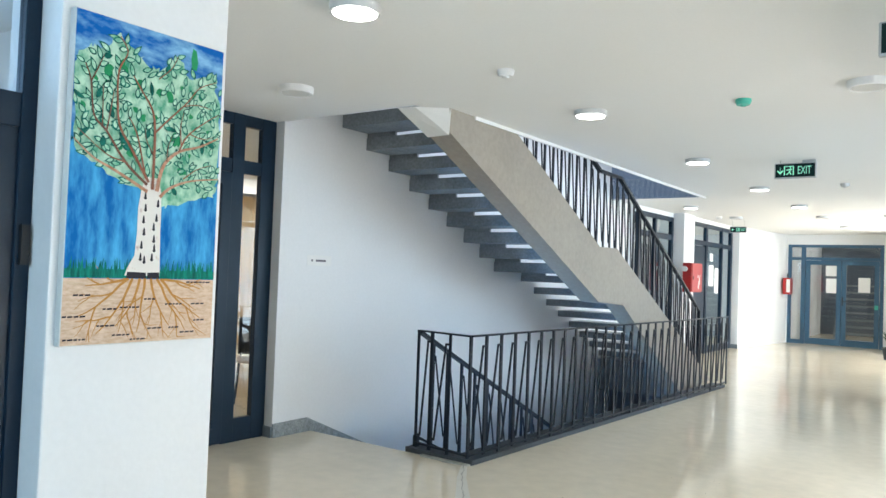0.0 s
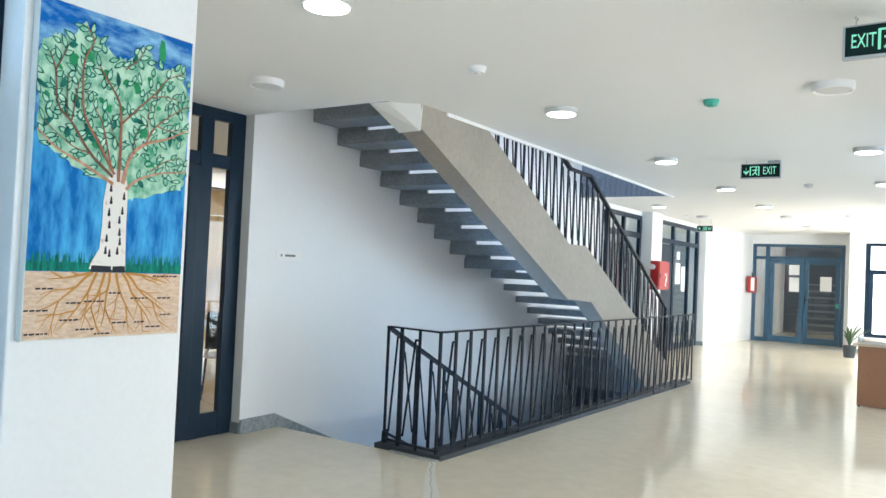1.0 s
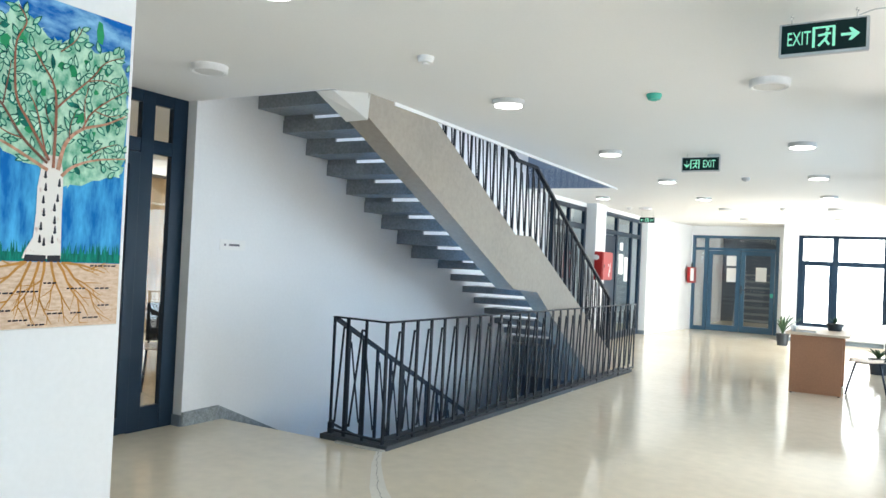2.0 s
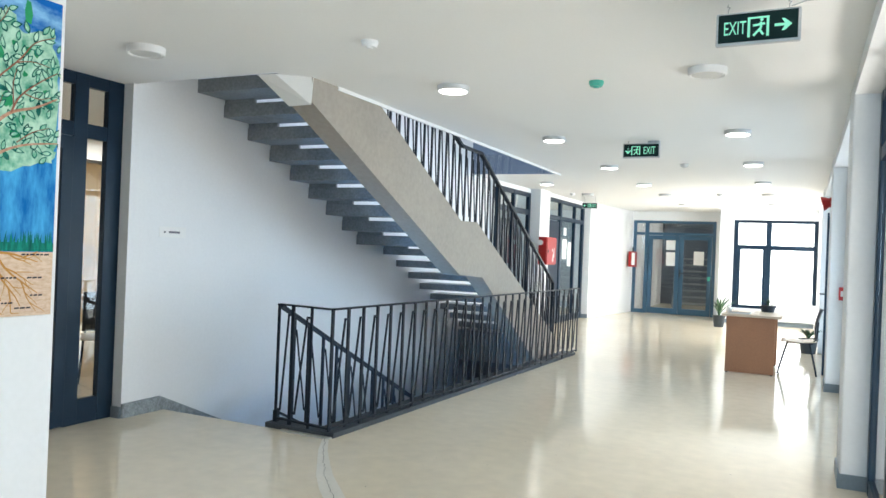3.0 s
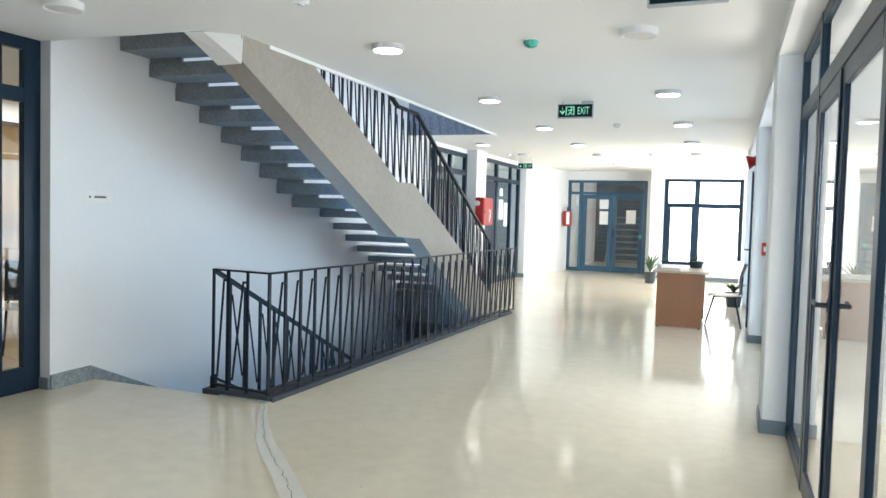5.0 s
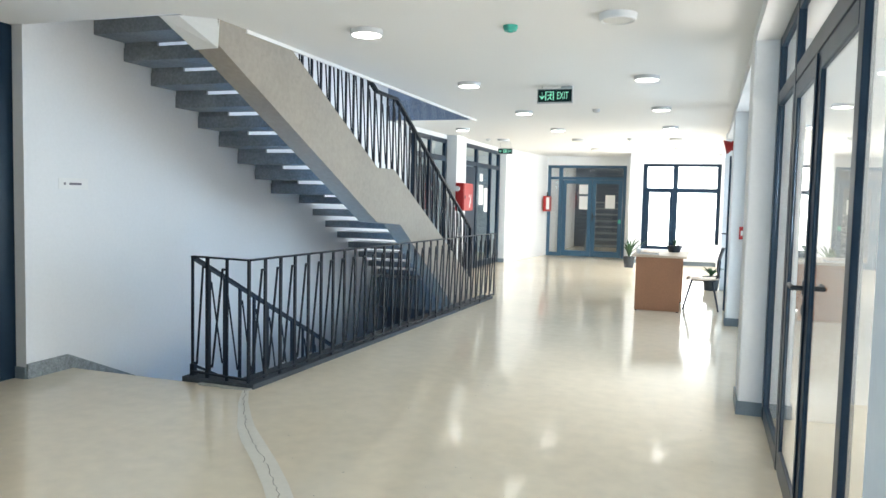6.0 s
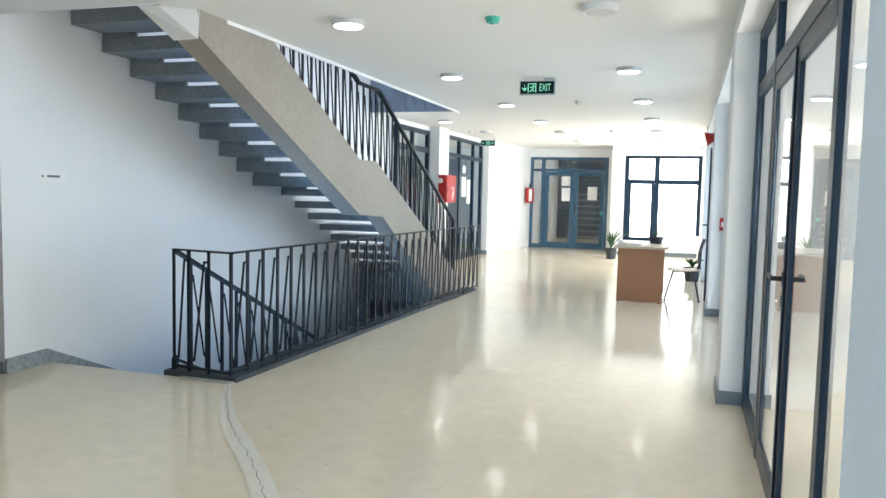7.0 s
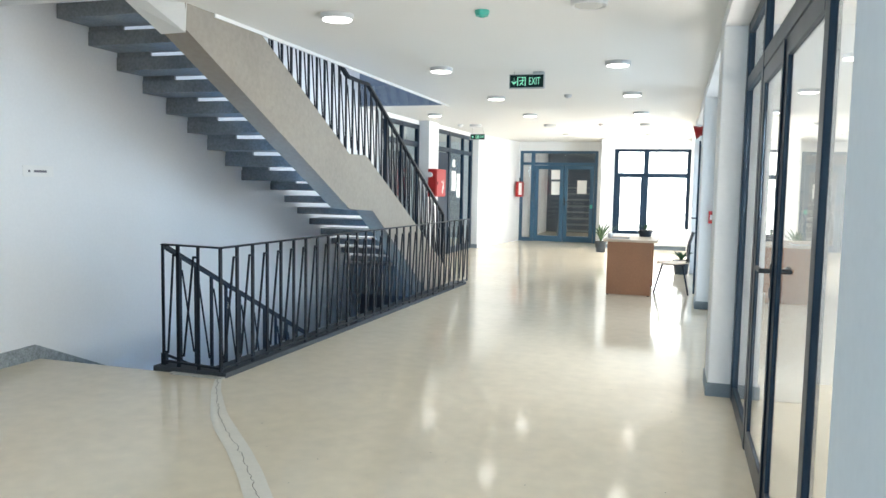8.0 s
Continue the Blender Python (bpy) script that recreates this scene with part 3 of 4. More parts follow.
for y, z, d in treads:
    low = z + (0.032 if y > 8 else 0)
    on(stair, part("tread", box(XW + 0.004, -3.50, y, y + d + 0.07, low, z + 0.118, bevel=0.004), CONCD, stair, "grey concrete tread slab"))

# Strips added to darken the left of each gap, where shade falls.
for y, z, d in treads[1:10]:
    on(stair, part("riser", box(XW + 0.004, -4.52, y + d + 0.012, y + d + 0.04, z - 0.046, z + 0.002), CONCD, stair, "dark strip added for the shade in the tread gap"))
on(stair, part("landing_block", box(XW + 0.004, -3.50, 10.79, 11.26, -0.26, 0.205), CONCD, stair, "solid grey concrete block under the lowest steps"))

# descending flight
down = thing("lower_staircase", "grey concrete stairs going down to the lower storey", "staircase", (-4.3, 7.0, -1.5))
for k in range(16):
    on(down, part("tread", box(XW + 0.022, -3.75, 4.72 + 0.33 * k, 5.08 + 0.33 * k, -0.16 * (k + 1) - 0.115, -0.16 * (k + 1)), CONCD, down))
on(down, part("stringer", side_prism([(4.72, -0.02), (4.72, -0.5), (10.0, -3.0), (10.6, -3.0), (10.6, -2.75)], -3.75, -3.45), CONC, down))

# kerb
def along(t, off=0.0, z=0.0):
    """A point on the kerb's long side; off: metres in from its outer line."""
    return (K0[0] + (K1[0] - K0[0]) * t - off, K0[1] + (K1[1] - K0[1]) * t, z)


bm = prism([K0, K1, (K1[0] - 0.2, K1[1] + 0.06), (K0[0] - 0.2, K0[1] + 0.16), (-3.77, 4.89), (-3.775, 4.745)], -0.02, 0.038)
structure("kerb_stairwell", bm, KERB, "dark grey concrete kerb round the stairwell", "kerb")
rnd = random.Random(21)
edge = [(-3.60 + 0.045 * i, 4.712 - rnd.uniform(0, 0.03) - 0.001 * i) for i in range(11)]
structure("kerb_cement", prism([*edge, (-3.14, 4.738), (-3.60, 4.742)], -0.01, 0.010), CEMENT, "pale smeared cement at the foot of the kerb", "kerb")


def upright(x, y, z0, z1, d, w=0.028, th=0.012):
    """A flat steel upright; its flat faces across the railing's way d."""
    return bar((x, y, z0), (x, y, z1), w, th) if d else box(x - w / 2, x + w / 2, y - th / 2, y + th / 2, z0, z1)


def zee(p, q, zb, zt, inset=0.045):
    """A bent rod between two uprights: hooked to the second one at its top and to the first at its foot."""
    p, q = Vector(p), Vector(q)
    d = (q - p).normalized()
    a, b = p + d * inset, q - d * inset
    return rod([(p.x, p.y, p.z + zb), (a.x, a.y, a.z + zb), (b.x, b.y, b.z + zt), (q.x, q.y, q.z + zt)], 0.009, n=6)


rail = thing("stairwell_railing", "black steel railing with bent bars on a concrete kerb", "railing", (-3.1, 7.7, 0.065))
TOP, FOOT = 0.968, 0.072
CORNER = (K0[0] - 0.035, K0[1] - 0.012)
END = (-3.72, 4.80)
for name, z, w, h in (("top_rail", TOP, 0.042, 0.012), ("bottom_rail", FOOT, 0.028, 0.014)):
    on(rail, part(name, bar((*END, z), (*CORNER, z), w, h), IRON, rail))
    on(rail, part(name, bar((*CORNER, z), along(1.0, -0.010, z), w, h), IRON, rail))
N = 29


def long_side(i):
    q = along(1.0, -0.010)
    return (CORNER[0] + (q[0] - CORNER[0]) * i / N, CORNER[1] + (q[1] - CORNER[1]) * i / N, 0)


for i in range(N + 1):
    x, y, _ = long_side(i)
    foot = 0.004 if i % 4 == 2 else FOOT - 0.022
    on(rail, part("upright", box(x - 0.007, x + 0.007, y - 0.015, y + 0.015, foot, TOP), IRON, rail))
    if i % 4 == 2:
        on(rail, part("anchor", box(x - 0.02, x + 0.012, y - 0.022, y + 0.022, 0.0, 0.006), CEMENT, rail, "small cement pad under the foot"))
    if i < N:
        on(rail, part("bent_bar", zee((x, y, 0), long_side(i + 1), 0.13, 0.885), IRON, rail))


def short_side(t):
    return (END[0] + (CORNER[0] - END[0]) * t, END[1] + (CORNER[1] - END[1]) * t, 0)


for t in (0.0, 0.62):
    x, y, _ = short_side(t)
    on(rail, part("upright", box(x - 0.010, x + 0.010, y - 0.007, y + 0.007, 0.038, TOP), IRON, rail))
on(rail, part("bent_bar", zee(short_side(0.28), short_side(0.62), 0.13, 0.885), IRON, rail))
on(rail, part("bent_bar", zee(short_side(0.0), short_side(0.27), 0.14, 0.89), IRON, rail))
x, y, _ = short_side(0.27)
on(rail, part("upright", box(x - 0.014, x + 0.014, y - 0.007, y + 0.007, 0.038, TOP), IRON, rail))

down_rail = thing("lower_stair_railing", "black steel railing sloping down beside the lower stairs", "railing", (-3.7, 5.5, 0.0))
SL, DX, D0 = 0.476, -3.72, 4.815
on(down_rail, part("handrail", bar((DX, D0, 0.955), (DX, 10.2, 0.955 - (10.2 - D0) * SL), 0.045, 0.026), IRON, down_rail))
on(down_rail, part("bottom_rail", bar((DX, D0, 0.115), (DX, 10.2, 0.115 - (10.2 - D0) * SL), 0.03, 0.016), IRON, down_rail))
on(down_rail, part("end_block", box(DX - 0.02, DX + 0.02, 4.79, 4.83, 0.038, 0.13, bevel=0.003), IRON, down_rail))
STEP = 0.213
for i in range(1, 25):
    y = D0 + STEP * i - 0.03
    z = 0.955 - (y - D0) * SL
    w = 0.021 if i == 1 else 0.015
    on(down_rail, part("upright", box(DX - 0.008, DX + 0.008, y - w, y + w, z - 0.86, z), IRON, down_rail))
    if i < 24:
        a, b = Vector((DX, y, z)), Vector((DX, y + STEP, z - STEP * SL))
        bm = rod([(DX, a.y, a.z - 0.11), (DX, a.y + 0.035, a.z - 0.125), (DX, b.y - 0.035, b.z - 0.70), (DX, b.y, b.z - 0.715)], 0.0075, n=5)
        on(down_rail, part("bent_bar", bm, IRON, down_rail))


def top_edge(y):
    """Height of the stringer's upper edge."""
    if y < 7.28:
        return 1.768 + (7.28 - y) * 0.505
    return 1.77 if y < 7.72 else 1.771 - (y - 7.72) * 0.497


up_rail = thing("stair_railing", "black steel railing with bent bars on the concrete stairs", "railing", (-3.42, 8.0, 1.6))
XR = -3.40
pts = [(4.75, 3.93), (7.44, 2.59), (7.98, 2.58), (10.95, 1.02)]
for (ya, za), (yb, zb) in zip(pts, pts[1:]):
    on(up_rail, part("handrail", bar((XR, ya, za), (XR, yb, zb), 0.045, 0.03), IRON, up_rail))


def hand_z(y):
    for (ya, za), (yb, zb) in zip(pts, pts[1:]):
        if y <= yb:
            return za + (zb - za) * (y - ya) / (yb - ya)
    return 0.9


y = 4.85
while y < 10.9:
    z0, z1 = top_edge(y) - 0.02, hand_z(y)
    on(up_rail, part("upright", box(XR - 0.007, XR + 0.007, y - 0.014, y + 0.014, z0, z1), IRON, up_rail))
    yn = y + 0.17
    if yn < 10.9:
        zn = top_edge(yn) + 0.07
        bm = rod([(XR, y, z1 - 0.10), (XR, y + 0.035, z1 - 0.115), (XR, yn - 0.035, zn), (XR, yn, zn)], 0.0075, n=5)
        on(up_rail, part("bent_bar", bm, IRON, up_rail))
    y = yn
on(up_rail, part("newel", box(XR - 0.02, XR + 0.02, 10.93, 10.97, 0.0, 1.02), IRON, up_rail))


# ---- ceiling fittings ----
def round_lamp(x, y, lit):
    th = thing("ceiling_lamp", "round white surface lamp, lit" if lit else "round white surface lamp, switched off", "ceiling lamp", (x, y, C), "round ceiling lamps")
    bm = disc(0, 0, -0.038, 0.118, 0.038, n=40, r2=0.122)
    # Lit and far lamps take the plastic greyed for backlight.
    part("body", bm, LAMPB if lit or y > 14 else PLASTIC, th)
    part("diffuser", disc(0, 0, -0.042, 0.104 if lit else 0.094, 0.005, n=40), LIT if lit else OFF, th)
    if not lit:
        bm = bmesh.new()
        for i in range(40):
            a, b = 2 * math.pi * i / 40, 2 * math.pi * (i + 1) / 40
            rod([(0.110 * math.cos(a), 0.110 * math.sin(a), -0.038), (0.110 * math.cos(b), 0.110 * math.sin(b), -0.038)], 0.009, bm, 6)
        part("rim", bm, PLASTIC, th)


for y, lit in ((2.54, True), (5.10, True), (7.63, True), (10.15, True), (12.62, True), (14.72, False), (17.3, False)):
    round_lamp(-2.42, y, lit)
for y, lit in ((5.06, False), (7.55, True), (9.99, True), (12.45, True), (14.65, False), (17.2, False)):
    round_lamp(-0.60, y, lit)
round_lamp(-7.9, 6.65, True)
round_lamp(-3.88, 3.52, False)
round_lamp(-4.04, 12.44, True)
round_lamp(-3.90, 14.65, False)


def detector(x, y, mat, label):
    th = thing("smoke_detector", label, "smoke detector", (x, y, C), "ceiling detectors")
    part("base", disc(0, 0, -0.018, 0.052, 0.018, n=24), mat, th)
    part("head", disc(0, 0, -0.038, 0.042, 0.02, n=24, r2=0.05), mat, th)
    bm = disc(0, 0, -0.047, 0.018, 0.010, n=16, r2=0.022)
    part("sensor", bm, PLASTIC if mat is PLASTIC else mat, th)
    return th


detector(-2.385, 3.835, PLASTIC, "white round smoke detector on the ceiling")
detector(-1.36, 5.215, GREEN, "green round detector on the ceiling")
# The next two white detectors are greyed as backlit too.
detector(-1.43, 10.07, LAMPB, "white round smoke detector on the ceiling")
detector(-1.43, 14.62, LAMPB, "white round smoke detector on the ceiling")
detector(-4.2, 14.6, PLASTIC, "white round smoke detector on the ceiling")


def exit_sign(x, y, z, w, h, order, yaw=0.0, hooks=True):
    """A hanging sign. order: what it shows, from its left: T text, W larger text, D door symbol, R, L, V arrows."""
    th = thing("exit_sign", "hanging dark green emergency exit sign with pale letters", "exit sign", (x, y, z), "emergency exit signs")
    th.rotation_euler = (0, 0, radians(yaw))
    part("case", box(-w / 2, w / 2, 0, 0.03, -h / 2, h / 2, bevel=0.006), ALU, th, "grey aluminium case")
    part("panel", box(-w / 2 + 0.012, w / 2 - 0.012, -0.004, 0.004, -h / 2 + 0.014, h / 2 - 0.010), SIGNG, th, "dark green panel")
    k = h / 0.15
    face = Matrix.Rotation(radians(90), 4, "X")
    for what, cx in order:
        if what in "TW":
            letters("EXIT", (0.066 if what == "T" else 0.082) * k, "lettering", SIGNL, th, Matrix.Translation((cx, -0.0055, -0.002)) @ face @ Matrix.Diagonal((0.72, 1.3, 1, 1)))
        elif what == "D":
            bm = box(cx - 0.045 * k, cx - 0.034 * k, -0.0065, -0.004, -0.045 * k, 0.045 * k)
            box(cx + 0.034 * k, cx + 0.045 * k, -0.0065, -0.004, -0.045 * k, 0.045 * k, bm)
            box(cx - 0.034 * k, cx + 0.034 * k, -0.0065, -0.004, 0.037 * k, 0.045 * k, bm)
            part("door_symbol", bm, SIGNL, th)
            bm = bmesh.new()
            for a, b in (((-0.02, -0.04), (0.012, -0.005)), ((0.012, -0.005), (0.01, 0.02)), ((0.004, -0.012), (0.022, -0.038)), ((-0.022, 0.006), (0.028, 0.012))):
                bar((cx + a[0] * k, -0.0055, a[1] * k), (cx + b[0] * k, -0.0055, b[1] * k), 0.002, 0.010 * k, bm)
            bmesh.ops.create_cone(bm, cap_ends=True, segments=12, radius1=0.007 * k, radius2=0.007 * k, depth=0.002, matrix=Matrix.Translation((cx + 0.014 * k, -0.0055, 0.030 * k)) @ Matrix.Rotation(radians(90), 4, "X"))
            part("strokes", bm, SIGNL, th)
        else:
            way = {"R": (1, 0), "L": (-1, 0), "V": (0, -1)}[what]
            s = 0.036 * k
            sx, sz = way
            bm = bar((cx - sx * s, -0.0055, -sz * s), (cx + sx * s * 0.3, -0.0055, sz * s * 0.3), 0.002, 0.012 * k, bmesh.new())
            head = []
            for f, g in ((1.0, 0.0), (0.15, 0.75), (-0.2, 0.75), (0.25, 0.0), (-0.2, -0.75), (0.15, -0.75)):
                head.append(bm.verts.new((cx + (sx * f + sz * g) * s, -0.0066, (sz * f + sx * g) * s)))
            bm.faces.new(head)
            part("arrow", bm, SIGNL, th)
    if hooks:
        for s in (-0.36, 0.36):
            bm = bmesh.new()
            rod([(s * w, 0.015, h / 2), (s * w, 0.015, h / 2 + 0.02), (s * w + 0.008, 0.015, h / 2 + 0.03), (s * w - 0.004, 0.015, C - z - 0.012), (s * w, 0.015, C - z)], 0.0025, bm)
            part("hook", bm, STEEL, th)
    return th


exit_sign(-0.234, 3.8, 2.556, 0.372, 0.157, (("T", -0.100), ("D", 0.004), ("R", 0.112)), -2)
exit_sign(-1.58, 8.0, 2.575, 0.385, 0.155, (("V", -0.135), ("D", -0.055), ("W", 0.085)))
exit_sign(-4.055, 15.4, 2.489, 0.32, 0.123, (("L", -0.1), ("D", 0.0), ("T", 0.1)))
bm = bmesh.new()
rod([(-0.09, 3.80, C - 0.04), (-0.03, 3.80, C - 0.022), (0.06, 3.82, C - 0.014), (0.2, 3.86, C - 0.008), (0.3, 3.9, C - 0.006)], 0.003, bm)
tagged(link("sign_cable", bm, ALU), "thin grey cable running along the ceiling from the sign", "cable")
bm = box(-1.52, -1.40, 8.03, 8.09, C - 0.035, C)
tagged(link("junction_box", bm, ALU), "small grey junction box on the ceiling", "junction box")

# ---- wall fittings ----
lab = tagged(link("room_label", box(XW, XW + 0.003, 4.63, 4.93, 1.462, 1.552), PAPER), "white paper direction label stuck on the wall", "paper label")
for a, b in ((4.68, 4.70), (4.735, 4.86)):
    part("writing", box(XW + 0.003, XW + 0.004, a, b, 1.497, 1.515), PRINT, lab, "dark printed line")

cab = thing("hose_cabinet", "red steel fire hose cabinet on the white pier", "hose cabinet", (-4.55, 13.9, 1.5))
part("body", box(0, 0.16, -0.26, 0.34, -0.26, 0.27, bevel=0.008), RED, cab)
part("door", box(0.16, 0.175, -0.245, 0.325, -0.245, 0.255, bevel=0.004), RED, cab)
bm = box(0.175, 0.178, 0.10, 0.14, -0.20, -0.06)
box(0.175, 0.178, 0.15, 0.19, -0.12, 0.02, bm)
box(0.175, 0.178, 0.06, 0.10, 0.0, 0.05, bm)
bar((0.1765, 0.08, -0.17), (0.1765, 0.20, 0.06), 0.003, 0.018, bm)
part("symbol", bm, PAPER, cab, "white pictogram of a hose")
part("lock", box(0.175, 0.185, -0.21, -0.18, -0.03, 0.03, bevel=0.003), BLACK, cab)
bm = bmesh.new()
bmesh.ops.create_cone(bm, cap_ends=True, segments=20, radius1=0.045, radius2=0.05, depth=0.05, matrix=Matrix.Translation((0.05, -0.285, 0.16)) @ Matrix.Rotation(radians(90), 4, "X"))
part("hose_inlet", bm, PLASTIC, cab, "round white inlet cap")
part("pipe", rod([(0.08, -0.2, -0.26), (0.08, -0.2, -1.5)], 0.025, n=10), PLASTIC, cab, "white riser pipe")

ext = thing("fire_extinguisher", "red fire box on the wall beside the end doors", "fire box", (-4.12, 19.9, 1.40))
part("body", box(0.0, 0.17, -0.16, 0.14, -0.2, 0.2, bevel=0.012), RED, ext)
part("label_plate", box(0.085, 0.168, -0.166, -0.16, -0.15, 0.17), PAPER, ext, "pale instruction label")
part("top", rod([(0.08, 0, 0.2), (0.08, 0, 0.3)], 0.02, n=8), BLACK, ext)
cp = thing("call_point", "small red fire call point on the white pier", "call point", (0.42, 9.66, 1.13))
part("body", box(-0.045, 0.045, -0.045, 0.0, -0.075, 0.075, bevel=0.006), RED, cp)
part("glass_plate", box(-0.028, 0.028, -0.048, -0.045, -0.03, 0.03), PAPER, cp)
fs = thing("siren", "red fire alarm siren on the pier", "siren", (0.27, 9.9, 2.18))
bm = bmesh.new()
bmesh.ops.create_cone(bm, cap_ends=True, segments=16, radius1=0.09, radius2=0.045, depth=0.09, matrix=Matrix.Translation((-0.05, 0, 0)) @ Matrix.Rotation(radians(75), 4, "Y"))
part("horn", bm, RED, fs)
part("base", box(-0.02, 0.0, -0.05, 0.05, -0.05, 0.06), RED, fs)

rad = thing("radiator", "white panel radiator below the end window", "radiator", (-0.2, 18.8, 0.0))
for i in range(16):
    part("fin", box(-0.45 + i * 0.06, -0.40 + i * 0.06, -0.02, 0.04, 0.12, 0.52, bevel=0.006), RADI, rad)
part("front_panel", box(-0.46, 0.515, -0.032, -0.021, 0.12, 0.52, bevel=0.003), RADI, rad)
for z in (0.15, 0.49):
    part("header", box(-0.45, 0.5, -0.005, 0.03, z - 0.02, z + 0.02), RADI, rad)
for x in (-0.4, 0.45):
    part("foot", box(x, x + 0.03, -0.01, 0.09, 0, 0.14), RADI, rad)

# ---- desk, chair, plants ----
desk = thing("reception_desk", "small beech laminate desk with a pale top", "desk", (-0.59, 11.0, 0))
part("end_panel", box(-0.292, 0.295, -0.52, -0.495, 0.012, 0.735, bevel=0.003), WOODF, desk, "reddish beech laminate end panel")
part("end_panel", box(-0.292, 0.295, 0.58, 0.605, 0.012, 0.735, bevel=0.003), WOODF, desk, "reddish beech laminate end panel")
part("front_panel", box(-0.28, -0.262, -0.495, 0.58, 0.15, 0.735), WOODF, desk)
part("desktop", box(-0.35, 0.37, -0.56, 0.66, 0.735, 0.765, bevel=0.005), WOODT, desk, "pale laminate desk top")
for x in (-0.27, 0.27):
    for y in (-0.507, 0.592):
        part("foot", disc(x, y, 0, 0.015, 0.012, n=10), BLACK, desk)
bk = thing("book", "closed book lying on the desk", "book", (-0.72, 10.75, 0.765))
part("cover", box(-0.12, 0.12, -0.15, 0.15, 0, 0.004), PLASTIC, bk)
part("pages", box(-0.113, 0.113, -0.143, 0.147, 0.004, 0.022), PAPER, bk)
part("cover", box(-0.12, 0.12, -0.15, 0.15, 0.022, 0.026), WOODT, bk)
cup = thing("cup", "small white cup on the desk", "cup", (-0.87, 10.7, 0.765))
bm = disc(0, 0, 0, 0.03, 0.07, n=20, r2=0.038)
rod([(0.036, 0, 0.055), (0.058, 0, 0.05), (0.058, 0, 0.025), (0.034, 0, 0.018)], 0.005, bm)
part("bowl", bm, PLASTIC, cup)


def plant(name, label, at, r, h, leaves, length, spread, width=0.03):
    th = thing(name, label, "potted plant", at)
    bm = disc(0, 0, 0, r * 0.78, h, n=24, r2=r)
    part("pot", bm, POT, th, "dark plastic pot")
    part("rim", disc(0, 0, h - 0.02, r * 1.06, 0.024, n=24, r2=r * 1.08), POT, th)
    part("soil", disc(0, 0, h + 0.004, r * 0.9, 0.004, n=20), SOILM, th)
    rnd = random.Random(int(at[0] * 100) + 7)
    for i in range(leaves):
        a = 2 * math.pi * (i * 0.382 + rnd.uniform(-0.05, 0.05))
        ln = length * rnd.uniform(0.65, 1.1)
        lean = spread * rnd.uniform(0.4, 1.1)
        bm = bmesh.new()
        prev = None
        d = Vector((math.cos(a), math.sin(a), 0))
        s = Vector((-math.sin(a), math.cos(a), 0))
        for k in range(7):
            t = k / 6
            c = d * (lean * ln * t * (0.4 + 0.6 * t)) + Vector((0, 0, h + ln * (t - 0.25 * lean * t * t)))
            w = width * (0.55 + 1.2 * t) * (1 - t) ** 0.6 + 0.001
            lo, mid, hi = bm.verts.new(c - s * w), bm.verts.new(c - Vector((0, 0, 0.25 * w)) + d * 0.2 * w), bm.verts.new(c + s * w)
            if prev:
                bm.faces.new((prev[0], lo, mid, prev[1]))
                bm.faces.new((prev[1], mid, hi, prev[2]))
            prev = (lo, mid, hi)
        lf = part("leaf", bm, LEAFM, th, smooth=True)
        lf.modifiers.new("thick", "SOLIDIFY").thickness = 0.003
    return th


plant("potted_plant", "green spiky potted plant by the end doors", (-1.63, 17.5, 0), 0.13, 0.24, 16, 0.46, 0.9)
plant("potted_plant", "green potted plant on the floor behind the chair", (0.12, 13.6, 0), 0.14, 0.24, 14, 0.20, 1.2)
plant("potted_plant", "small low plant in a dark bowl on the desk", (-0.42, 11.35, 0.765), 0.1, 0.085, 9, 0.13, 0.9, 0.012)


